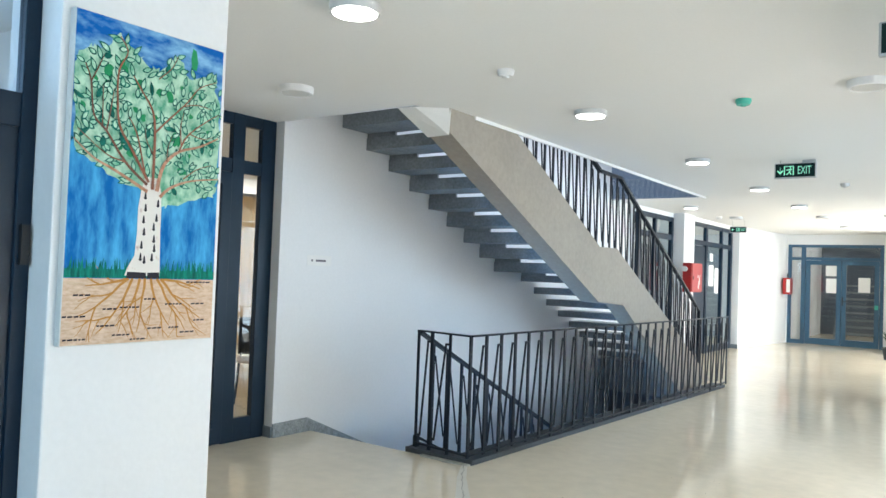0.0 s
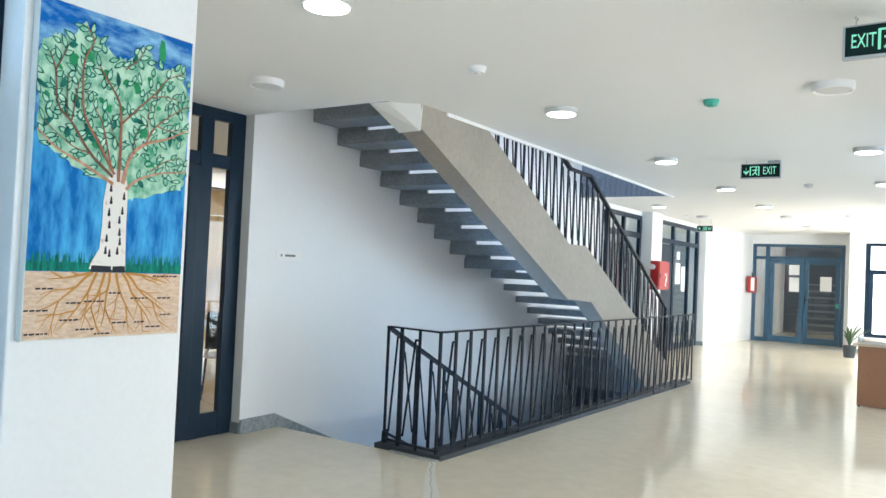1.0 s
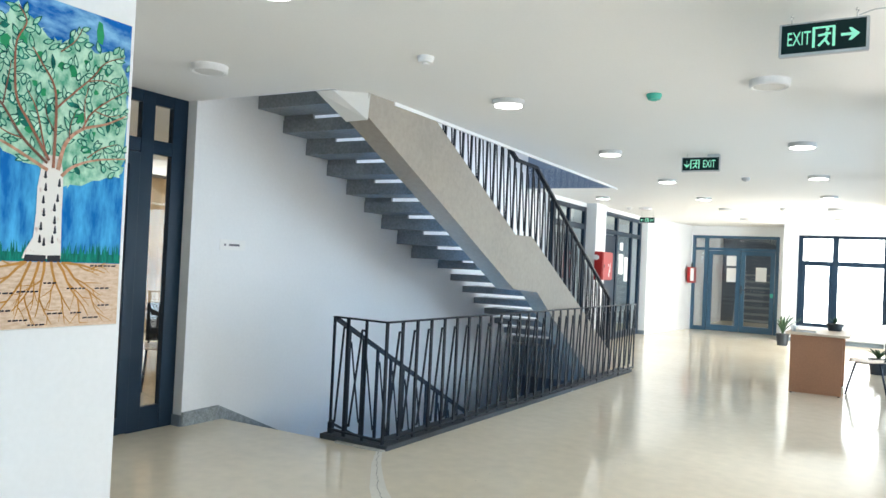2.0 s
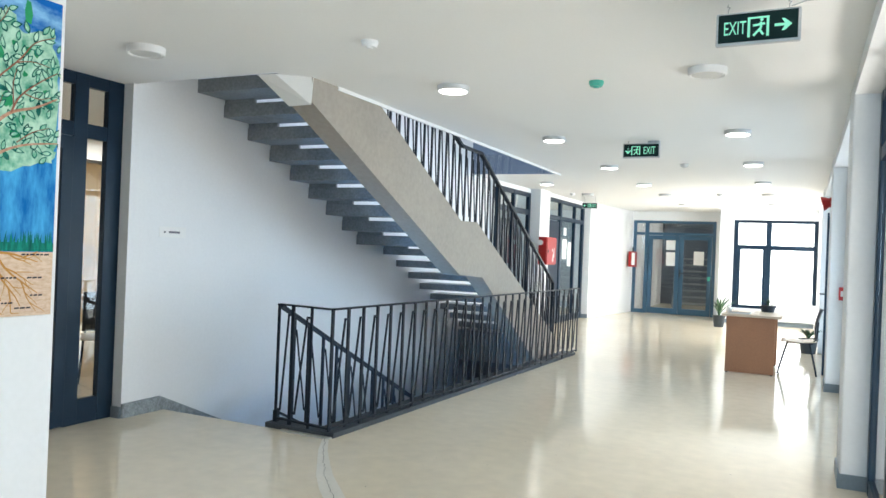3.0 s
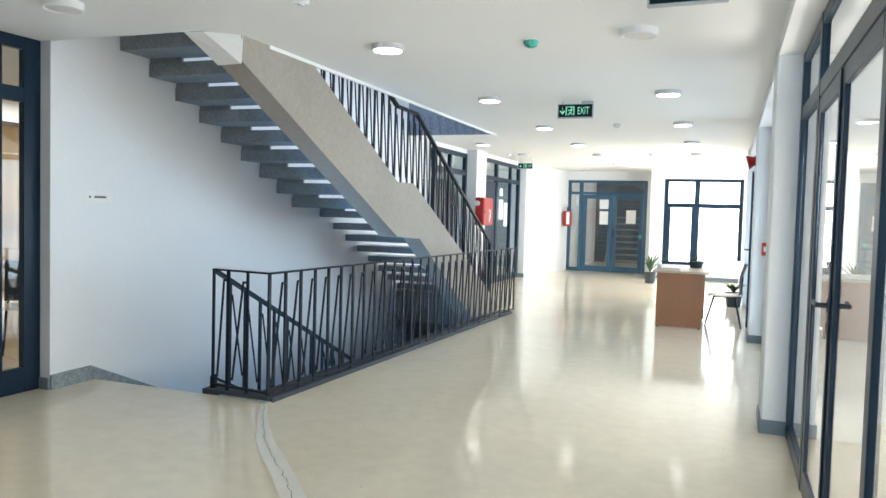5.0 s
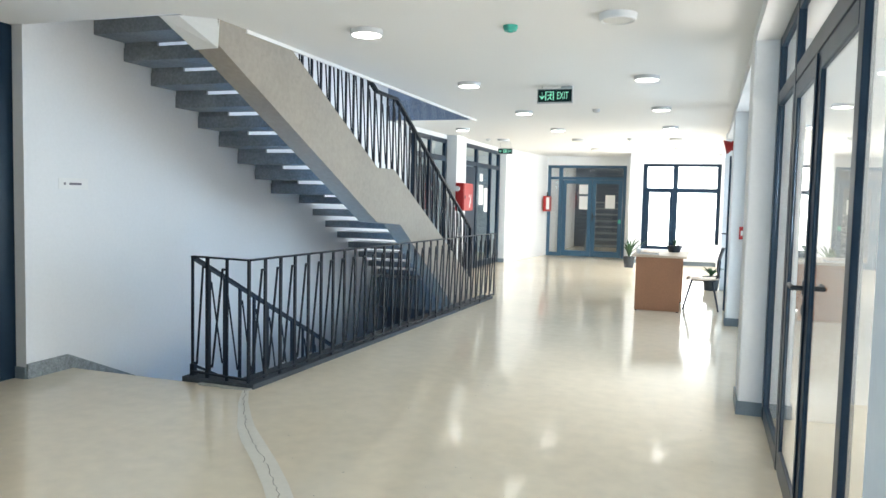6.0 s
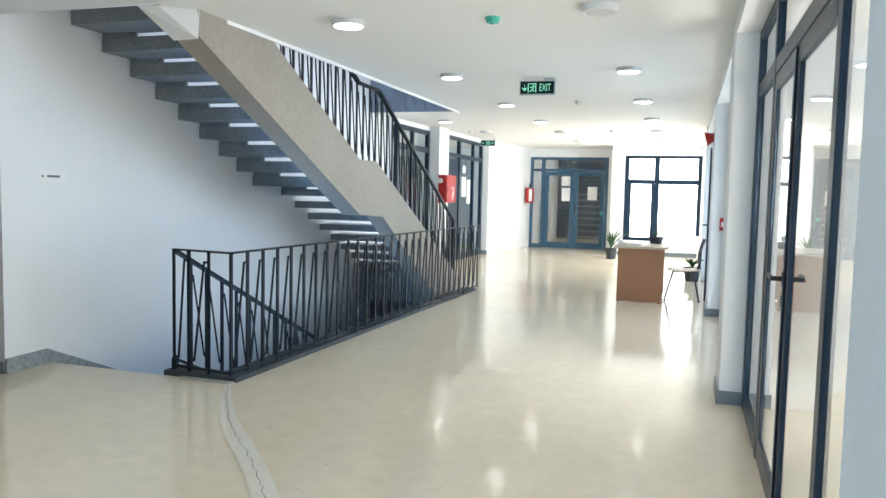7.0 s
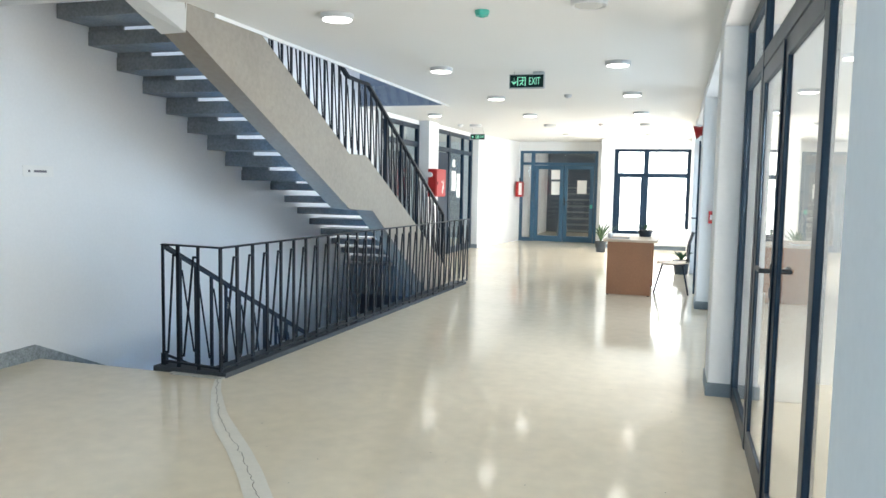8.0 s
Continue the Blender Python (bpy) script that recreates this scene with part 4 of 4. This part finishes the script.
def school_chair(at, yaw):
    th = thing("chair", "dark moulded chair on thin black steel legs", "chair", at)
    th.rotation_euler = (0, 0, radians(yaw))
    bm = bmesh.new()
    rows = []
    for i in range(9):
        x = -0.21 + 0.42 * i / 8
        row = []
        for j in range(7):
            y = -0.2 + 0.4 * j / 6
            z = 0.445 - 0.02 * math.sin(math.pi * i / 8) + 0.012 * abs(j - 3) / 3 - (0.02 if i == 0 else 0)
            row.append(bm.verts.new((x, y, z)))
        rows.append(row)
    for a, b in zip(rows, rows[1:]):
        for j in range(6):
            bm.faces.new((a[j], a[j + 1], b[j + 1], b[j]))
    s = part("seat", bm, WOODT, th, "pale worn moulded seat", smooth=True)
    s.modifiers.new("thick", "SOLIDIFY").thickness = 0.012
    bm = bmesh.new()
    rows = []
    for i in range(8):
        z = 0.47 + 0.40 * i / 7
        row = []
        for j in range(7):
            y = -0.19 + 0.38 * j / 6
            x = 0.19 + 0.055 * i / 7 - 0.03 * math.sin(math.pi * i / 7) + 0.03 * (1 - ((j - 3) / 3) ** 2)
            row.append(bm.verts.new((x, y, z)))
        rows.append(row)
    for a, b in zip(rows, rows[1:]):
        for j in range(6):
            bm.faces.new((a[j], a[j + 1], b[j + 1], b[j]))
    s = part("backrest", bm, BLACK, th, "dark curved backrest", smooth=True)
    s.modifiers.new("thick", "SOLIDIFY").thickness = 0.012
    for sy in (-1, 1):
        part("leg", rod([(-0.13, 0.17 * sy, 0.43), (-0.24, 0.2 * sy, 0.01)], 0.011, n=10), IRON, th)
        part("leg", rod([(0.13, 0.17 * sy, 0.43), (0.22, 0.2 * sy, 0.01)], 0.011, n=10), IRON, th)
        part("side_bar", rod([(-0.13, 0.17 * sy, 0.425), (0.16, 0.17 * sy, 0.42), (0.215, 0.15 * sy, 0.5), (0.225, 0.14 * sy, 0.7)], 0.010, n=8), IRON, th)
    part("cross_bar", rod([(-0.13, -0.17, 0.425), (-0.13, 0.17, 0.425)], 0.010, n=8), IRON, th)
    return th


school_chair((-0.02, 11.0, 0), 0)
c2 = school_chair((-6.35, 5.35, 0), 140)
tagged(c2, "wooden classroom chair seen through the glass door", "chair")
ct = thing("classroom_table", "pale classroom table seen through the glass door", "table", (-7.1, 6.2, 0))
part("tabletop", box(-0.6, 0.6, -0.35, 0.35, 0.72, 0.75, bevel=0.004), WOODT, ct)
for x in (-0.54, 0.54):
    for y in (-0.3, 0.3):
        part("leg", box(x - 0.015, x + 0.015, y - 0.015, y + 0.015, 0, 0.72), IRON, ct)

# ---- floor joint and crack ----
path = [(-3.17, 4.70), (-3.0, 4.42), (-2.80, 4.14), (-2.66, 3.95), (-2.48, 3.745), (-2.20, 3.45), (-1.98, 3.2), (-1.78, 2.95), (-1.3, 2.45), (-0.8, 1.9)]
bm = bmesh.new()
prev = None
for i, (x, y) in enumerate(path):
    w = 0.02 + 0.035 * min(1, i / 4)
    a, b = bm.verts.new((x - w, y - w * 0.6, 0.003)), bm.verts.new((x + w, y + w * 0.6, 0.003))
    if prev:
        bm.faces.new((prev[0], a, b, prev[1]))
    prev = (a, b)
structure("floor_joint", bm, PATCH, "pale filled joint across the resin floor", "floor joint")
rnd = random.Random(4)
bm = bmesh.new()
prev = None
for (xa, ya), (xb, yb) in zip(path, path[1:]):
    for k in range(8):
        t = k / 8
        x, y = xa + (xb - xa) * t + rnd.uniform(-0.008, 0.008), ya + (yb - ya) * t + rnd.uniform(-0.008, 0.008)
        a, b = bm.verts.new((x - 0.0022, y, 0.005)), bm.verts.new((x + 0.0022, y, 0.005))
        if prev:
            bm.faces.new((prev[0], a, b, prev[1]))
        prev = (a, b)
structure("floor_crack", bm, CRACK, "thin dark crack winding along the floor joint", "crack")


rnd = random.Random(9)
bm = bmesh.new()
for i in range(46):
    x, y, r = rnd.uniform(-2.4, 0.4), rnd.uniform(2.0, 6.5), rnd.uniform(0.002, 0.006)
    bm.faces.new([bm.verts.new((x + r * math.cos(a) * rnd.uniform(0.6, 1.2), y + r * math.sin(a), 0.0012)) for a in (0, 1.2, 2.4, 3.7, 5.0)])
tagged(link("floor_grit", bm, CRACK), "scattered dark grit on the resin floor", "grit", "", "stuff")


# ---- the painting ----
ART_W, ART_H = 0.621, 1.177
def paint(name, color, rough=0.7, vary=0.15, scale=8.0, fine=60.0):
    return material(name, color, rough, vary, scale, fine, 0.03, spec=0.2)


def streaked(name, dark, light, sy, sz, lo, hi):
    """Paint brushed in streaks between two tones."""
    m = bpy.data.materials.new(name)
    m.use_nodes = True
    nt = m.node_tree
    b = nt.nodes["Principled BSDF"]
    tc = nt.nodes.new("ShaderNodeTexCoord")
    mp = nt.nodes.new("ShaderNodeMapping")
    mp.inputs["Scale"].default_value = (1, sy, sz)
    n = nt.nodes.new("ShaderNodeTexNoise")
    n.inputs["Scale"].default_value, n.inputs["Detail"].default_value, n.inputs["Roughness"].default_value = 1.0, 6, 0.6
    r = nt.nodes.new("ShaderNodeValToRGB")
    r.color_ramp.elements[0].position, r.color_ramp.elements[0].color = lo, (*dark, 1)
    r.color_ramp.elements[1].position, r.color_ramp.elements[1].color = hi, (*light, 1)
    nt.links.new(tc.outputs["Object"], mp.inputs["Vector"])
    nt.links.new(mp.outputs[0], n.inputs["Vector"])
    nt.links.new(n.outputs["Fac"], r.inputs[0])
    nt.links.new(r.outputs[0], b.inputs["Base Color"])
    b.inputs["Roughness"].default_value = 0.7
    b.inputs["Specular IOR Level"].default_value = 0.2
    return m


CANVAS = paint("canvas_edge", (0.7, 0.72, 0.7), 0.85, 0.06)
SKYP = streaked("painted_blue_rain", (0.001, 0.13, 0.42), (0.10, 0.48, 0.80), 17, 5, 0.38, 0.72)
SKYT = streaked("painted_blue_sky", (0.002, 0.12, 0.44), (0.36, 0.68, 0.86), 6, 13, 0.42, 0.74)
SOILP = streaked("painted_soil", (0.56, 0.38, 0.25), (0.76, 0.60, 0.46), 30, 90, 0.3, 0.7)
CROWN = streaked("painted_crown", (0.06, 0.34, 0.20), (0.50, 0.73, 0.56), 18, 15, 0.32, 0.60)
GRASSP = streaked("painted_grass", (0.003, 0.10, 0.08), (0.01, 0.27, 0.20), 70, 14, 0.35, 0.65)
TRUNKP = streaked("painted_trunk", (0.55, 0.40, 0.34), (0.80, 0.76, 0.70), 30, 30, 0.28, 0.42)
BRANCHP = paint("painted_branch", (0.30, 0.13, 0.08))
TWIGP = paint("painted_twig", (0.20, 0.10, 0.07))
ROOTP = paint("painted_root", (0.50, 0.24, 0.06))
LEAFP = streaked("painted_leaf", (0.16, 0.48, 0.30), (0.56, 0.78, 0.62), 30, 30, 0.35, 0.65)
LEAFO = streaked("painted_leaf_outline", (0.004, 0.08, 0.065), (0.02, 0.22, 0.16), 25, 25, 0.35, 0.65)
BLOTP = paint("painted_dark_green", (0.03, 0.30, 0.12))

art = thing("canvas_painting", "tall unframed canvas painting of a leafy tree with roots", "painting", (XP, 1.303, 1.143))


def flat(pts, x, bm=None):
    """A painted patch on the canvas: pts in metres across and up."""
    bm = bm or bmesh.new()
    bm.faces.new([bm.verts.new((x, u, v)) for u, v in pts])
    return bm


def stroke(pts, w0, w1, x, bm=None):
    """A brush stroke along pts that narrows from w0 to w1."""
    bm = bm or bmesh.new()
    prev = None
    n = len(pts)
    for i, (u, v) in enumerate(pts):
        a = pts[max(0, i - 1)]
        b = pts[min(n - 1, i + 1)]
        du, dv = b[0] - a[0], b[1] - a[1]
        l = math.hypot(du, dv) or 1
        w = (w0 + (w1 - w0) * i / (n - 1)) / 2
        p, q = bm.verts.new((x, u - dv / l * w, v + du / l * w)), bm.verts.new((x, u + dv / l * w, v - du / l * w))
        if prev:
            bm.faces.new((prev[0], p, q, prev[1]))
        prev = (p, q)
    return bm


W, Hc = ART_W, ART_H
TH = 0.034
part("canvas", box(0, TH, 0, W, 0, Hc, bevel=0.004), CANVAS, art, "stretched canvas with pale edges")
e = TH + 0.0006
rnd = random.Random(11)


def ragged(u0, u1, v, amp, n):
    return [(u0 + (u1 - u0) * i / n, v + rnd.uniform(-amp, amp)) for i in range(n + 1)]


SOILTOP = 0.242
part("painted_soil", flat([(0.004, 0.004), (W - 0.004, 0.004), *reversed(ragged(0.004, W - 0.004, SOILTOP, 0.003, 24))], e), SOILP, art, "sandy brown painted soil")
part("painted_rain", flat([(0.004, SOILTOP - 0.004), (W - 0.004, SOILTOP - 0.004), (W - 0.004, 0.80), (0.004, 0.80)], e + 0.0006), SKYP, art, "streaky blue painted background")
part("painted_sky", flat([*ragged(0.004, W - 0.004, 0.78, 0.01, 12), (W - 0.004, Hc - 0.004), (0.004, Hc - 0.004)], e + 0.0012), SKYT, art, "cloudy blue painted sky")
bm = bmesh.new()
for i in range(150):
    u = rnd.uniform(0.008, W - 0.012)
    h = rnd.uniform(0.03, 0.075)
    stroke([(u, SOILTOP), (u + rnd.uniform(-0.006, 0.012), SOILTOP + h)], 0.012, 0.001, e + 0.0018 + i * 2e-6, bm)
flat([(0.004, SOILTOP - 0.002), (W - 0.004, SOILTOP - 0.002), (W - 0.004, SOILTOP + 0.03), (0.004, SOILTOP + 0.03)], e + 0.0017, bm)
tagged(part("painted_grass", bm, GRASSP, art, "dark green painted grass"), kind="stuff")
# crown: a ragged bowl of green wash, wider to one side
rim = [(0.262, 0.570), (0.125, 0.625), (0.006, 0.690), (0.006, 0.99), (0.048, 1.06), (0.10, 1.055), (0.163, 1.13), (0.225, 1.075), (0.29, 1.03),
       (0.335, 1.035), (0.40, 1.105), (0.455, 1.025), (0.575, 1.065), (0.615, 0.94), (0.615, 0.64), (0.59, 0.575), (0.40, 0.515), (0.345, 0.525)]
outline = []
for (ua, va), (ub, vb) in zip(rim, rim[1:] + rim[:1]):
    for k in range(5):
        t = k / 5
        outline.append((min(max(ua + (ub - ua) * t + rnd.uniform(-0.012, 0.012), 0.005), W - 0.005), va + (vb - va) * t + rnd.uniform(-0.012, 0.012)))
part("painted_crown", flat(outline, e + 0.0024), CROWN, art, "mottled light green painted crown")
bm = bmesh.new()
for k in range(26):
    u, v, r = rnd.uniform(0.03, W - 0.05), rnd.uniform(0.66, 1.02), rnd.uniform(0.008, 0.022)
    flat([(u + r * math.cos(a) * rnd.uniform(0.5, 1.2), v + 1.3 * r * math.sin(a) * rnd.uniform(0.5, 1.2)) for a in [2 * math.pi * q / 9 for q in range(9)]], e + 0.00245 + k * 2e-6, bm)
flat([(0.47, 1.07), (0.492, 1.065), (0.497, 1.10), (0.488, 1.145), (0.472, 1.15), (0.465, 1.11)], e + 0.0026, bm)
tagged(part("painted_shade", bm, BLOTP, art, "darker green dabs in the crown"), kind="stuff")
# trunk
tl = [(0.226, 0.250), (0.234, 0.275), (0.262, 0.325), (0.268, 0.41), (0.268, 0.50), (0.276, 0.56), (0.290, 0.62)]
tr = [(0.348, 0.62), (0.362, 0.56), (0.364, 0.50), (0.364, 0.42), (0.367, 0.33), (0.369, 0.272), (0.369, 0.250)]
part("painted_trunk", flat(tl + tr, e + 0.0030), TRUNKP, art, "pale pinkish white painted trunk")
bm = flat([(0.232, 0.240), (0.312, 0.240), (0.312, 0.262), (0.236, 0.264)], e + 0.0036)
flat([(0.318, 0.240), (0.369, 0.240), (0.367, 0.264), (0.318, 0.262)], e + 0.0036, bm)
part("painted_band", bm, INK, art, "black band at the foot of the trunk")
for u, v in ((0.295, 0.545), (0.298, 0.50), (0.292, 0.455), (0.296, 0.41), (0.288, 0.36), (0.286, 0.315), (0.302, 0.305), (0.345, 0.465), (0.335, 0.43), (0.338, 0.385), (0.341, 0.35), (0.333, 0.315), (0.349, 0.52)):
    bm = flat([(u + 0.0075 * math.cos(t) * (1 if math.sin(t) < 0 else 0.6), v + (0.010 if math.sin(t) < 0 else 0.021) * math.sin(t)) for t in [2 * math.pi * k / 14 for k in range(14)]], e + 0.0037)
    part("painted_drop", bm, INK, art)


def smooth_line(pts, n=5):
    """Points along a rounded line through pts."""
    out = []
    for i in range(len(pts) - 1):
        p0, p1, p2, p3 = pts[max(0, i - 1)], pts[i], pts[i + 1], pts[min(len(pts) - 1, i + 2)]
        for k in range(n):
            t = k / n
            out.append(tuple(0.5 * (2 * b + (c - a) * t + (2 * a - 5 * b + 4 * c - d) * t * t + (3 * b - a - 3 * c + d) * t ** 3) for a, b, c, d in zip(p0, p1, p2, p3)))
    return out + [pts[-1]]


BOUGHP = streaked("painted_pale_bough", (0.36, 0.17, 0.10), (0.62, 0.36, 0.25), 30, 30, 0.35, 0.65)
tips = []
depth_x = e + 0.0070
for wide, mat, pts in (
        (0.015, BOUGHP, [(0.30, 0.565), (0.165, 0.63), (0.083, 0.665), (0.012, 0.722)]),
        (0.013, TWIGP, [(0.297, 0.59), (0.205, 0.665), (0.132, 0.762), (0.08, 0.815), (0.064, 0.93), (0.040, 0.99)]),
        (0.013, BRANCHP, [(0.303, 0.60), (0.228, 0.715), (0.178, 0.793), (0.165, 0.885), (0.165, 0.99), (0.196, 1.065), (0.165, 1.115)]),
        (0.014, BRANCHP, [(0.320, 0.575), (0.320, 0.775), (0.306, 0.87), (0.26, 0.935), (0.222, 0.985)]),
        (0.019, BOUGHP, [(0.338, 0.57), (0.362, 0.67), (0.425, 0.733), (0.52, 0.768), (0.605, 0.815)]),
        (0.009, BRANCHP, [(0.425, 0.733), (0.46, 0.80), (0.535, 0.865), (0.60, 0.91)]),
        (0.009, BRANCHP, [(0.320, 0.79), (0.38, 0.855), (0.452, 0.93), (0.507, 1.0), (0.585, 1.04)]),
        (0.015, BOUGHP, [(0.352, 0.55), (0.40, 0.592), (0.488, 0.627), (0.612, 0.648)]),
        (0.007, TWIGP, [(0.13, 0.77), (0.144, 0.87), (0.15, 0.92)]),
        (0.007, TWIGP, [(0.064, 0.93), (0.09, 0.99), (0.107, 1.035)]),
        (0.006, BRANCHP, [(0.325, 0.995), (0.378, 1.048), (0.403, 1.10)]),
        (0.006, BRANCHP, [(0.435, 0.755), (0.429, 0.83), (0.44, 0.89)]),
        (0.006, TWIGP, [(0.375, 0.688), (0.377, 0.738), (0.393, 0.79)]),
        (0.009, BRANCHP, [(0.289, 0.615), (0.25, 0.765), (0.213, 0.83)]),
        (0.007, BRANCHP, [(0.204, 0.664), (0.13, 0.684), (0.024, 0.758)]),
        (0.006, TWIGP, [(0.113, 0.775), (0.110, 0.865), (0.109, 0.925)]),
        (0.006, TWIGP, [(0.32, 0.70), (0.285, 0.76), (0.28, 0.80)]),
        (0.006, BRANCHP, [(0.47, 0.81), (0.53, 0.80), (0.58, 0.815)]),
        (0.006, BRANCHP, [(0.44, 0.915), (0.50, 0.93), (0.57, 0.925)]),
        (0.006, BRANCHP, [(0.45, 0.63), (0.51, 0.675), (0.575, 0.70)])):
    line = smooth_line(pts)
    depth_x += 2e-5
    part("painted_branch", stroke(line, wide * 0.85, wide * 0.3, depth_x), mat, art)
    for k in range(3, len(line), 2):
        du, dv = line[k][0] - line[k - 1][0], line[k][1] - line[k - 1][1]
        tips.append((*line[k], math.atan2(dv, du)))


def in_crown(u, v):
    inside = False
    for (ua, va), (ub, vb) in zip(rim, rim[1:] + rim[:1]):
        if (va > v) != (vb > v) and u < ua + (ub - ua) * (v - va) / (vb - va):
            inside = not inside
    return inside


bo, bi = bmesh.new(), bmesh.new()
tries = 0
while len(tips) < 225 and tries < 6000:
    tries += 1
    u, v = rnd.uniform(0.012, W - 0.02), rnd.uniform(0.55, 1.12)
    if in_crown(u, v) and not (v < 0.60 and 0.24 < u < 0.38) and min((u - t[0]) ** 2 + (v - t[1]) ** 2 for t in tips) > 0.018 ** 2:
        tips.append((u, v, rnd.uniform(0.5, 2.7)))
for i, (u, v, a) in enumerate(tips):
    a += (-1) ** i * rnd.uniform(0.35, 0.95)
    ln, wd = rnd.uniform(0.036, 0.060), rnd.uniform(0.0085, 0.0130)
    z = e + 0.0048 + i * 6e-6
    ca, sa = math.cos(a), math.sin(a)
    bend = rnd.uniform(-0.25, 0.25)

    def shape(k, x, bm, f0=0.0):
        pts = []
        for t in (0, 0.15, 0.35, 0.6, 0.82, 1.0):
            half = math.sin(math.pi * t ** 0.8) * wd * k
            pts.append((f0 + ln * t * (k if k < 1 else 1.0), half))
        full = pts + [(p, -h) for p, h in reversed(pts[1:-1])]
        full = [(p, h + bend * ln * (p / ln) * (1 - p / ln)) for p, h in full]
        flat([(min(max(u + p * ca - h * sa, 0.004), W - 0.004), min(v + p * sa + h * ca, Hc - 0.01)) for p, h in full], x, bm)

    shape(1.0, z, bo)
    if rnd.random() > 0.07:
        shape(0.66, z + 3e-6, bi, ln * 0.17)
tagged(part("painted_outline", bo, LEAFO, art, "dark green painted leaf outlines"), kind="stuff")
tagged(part("painted_foliage", bi, LEAFP, art, "light green painted leaves"), kind="stuff")
# roots


def root(u, v, a, ln, wd, depth):
    pts = [(u, v)]
    for i in range(6):
        a += rnd.uniform(-0.2, 0.2)
        u = min(max(u + math.cos(a) * ln / 6, 0.02), W - 0.02)
        v = max(v + math.sin(a) * ln / 6, 0.015)
        pts.append((u, v))
        if depth and i in (1, 3):
            root(u, v, a + rnd.choice((-1, 1)) * rnd.uniform(0.35, 0.7), ln * 0.55, wd * 0.6, depth - 1)
    part("painted_root", stroke(pts, wd, wd * 0.3, e + 0.0010 + rnd.uniform(0, 0.0003)), ROOTP, art)


for u, a, ln in ((0.24, -2.75, 0.16), (0.245, -2.45, 0.24), (0.26, -2.1, 0.24), (0.29, -1.8, 0.2), (0.31, -1.55, 0.2), (0.335, -1.35, 0.2), (0.36, -1.0, 0.24), (0.375, -0.7, 0.24), (0.38, -0.35, 0.18)):
    root(u, 0.24, a, ln, 0.011, 2)
for u, v, w in ((0.04, 0.175, 0.06), (0.005, 0.10, 0.075), (0.01, 0.02, 0.085), (0.15, 0.125, 0.05), (0.215, 0.13, 0.065), (0.13, 0.065, 0.065), (0.19, 0.03, 0.065), (0.26, 0.012, 0.055),
                (0.31, 0.16, 0.04), (0.40, 0.14, 0.075), (0.515, 0.14, 0.05), (0.33, 0.05, 0.055), (0.42, 0.05, 0.035), (0.47, 0.03, 0.05), (0.53, 0.075, 0.035), (0.49, 0.225, 0.09)):
    x, bm = u, bmesh.new()
    while x < u + w:
        l = rnd.uniform(0.008, 0.02)
        flat([(x, v), (x + l, v + 0.001), (x + l, v + 0.007), (x, v + 0.006)], e + 0.0016, bm)
        x += l + 0.004
    part("painted_mark", bm, INK, art)
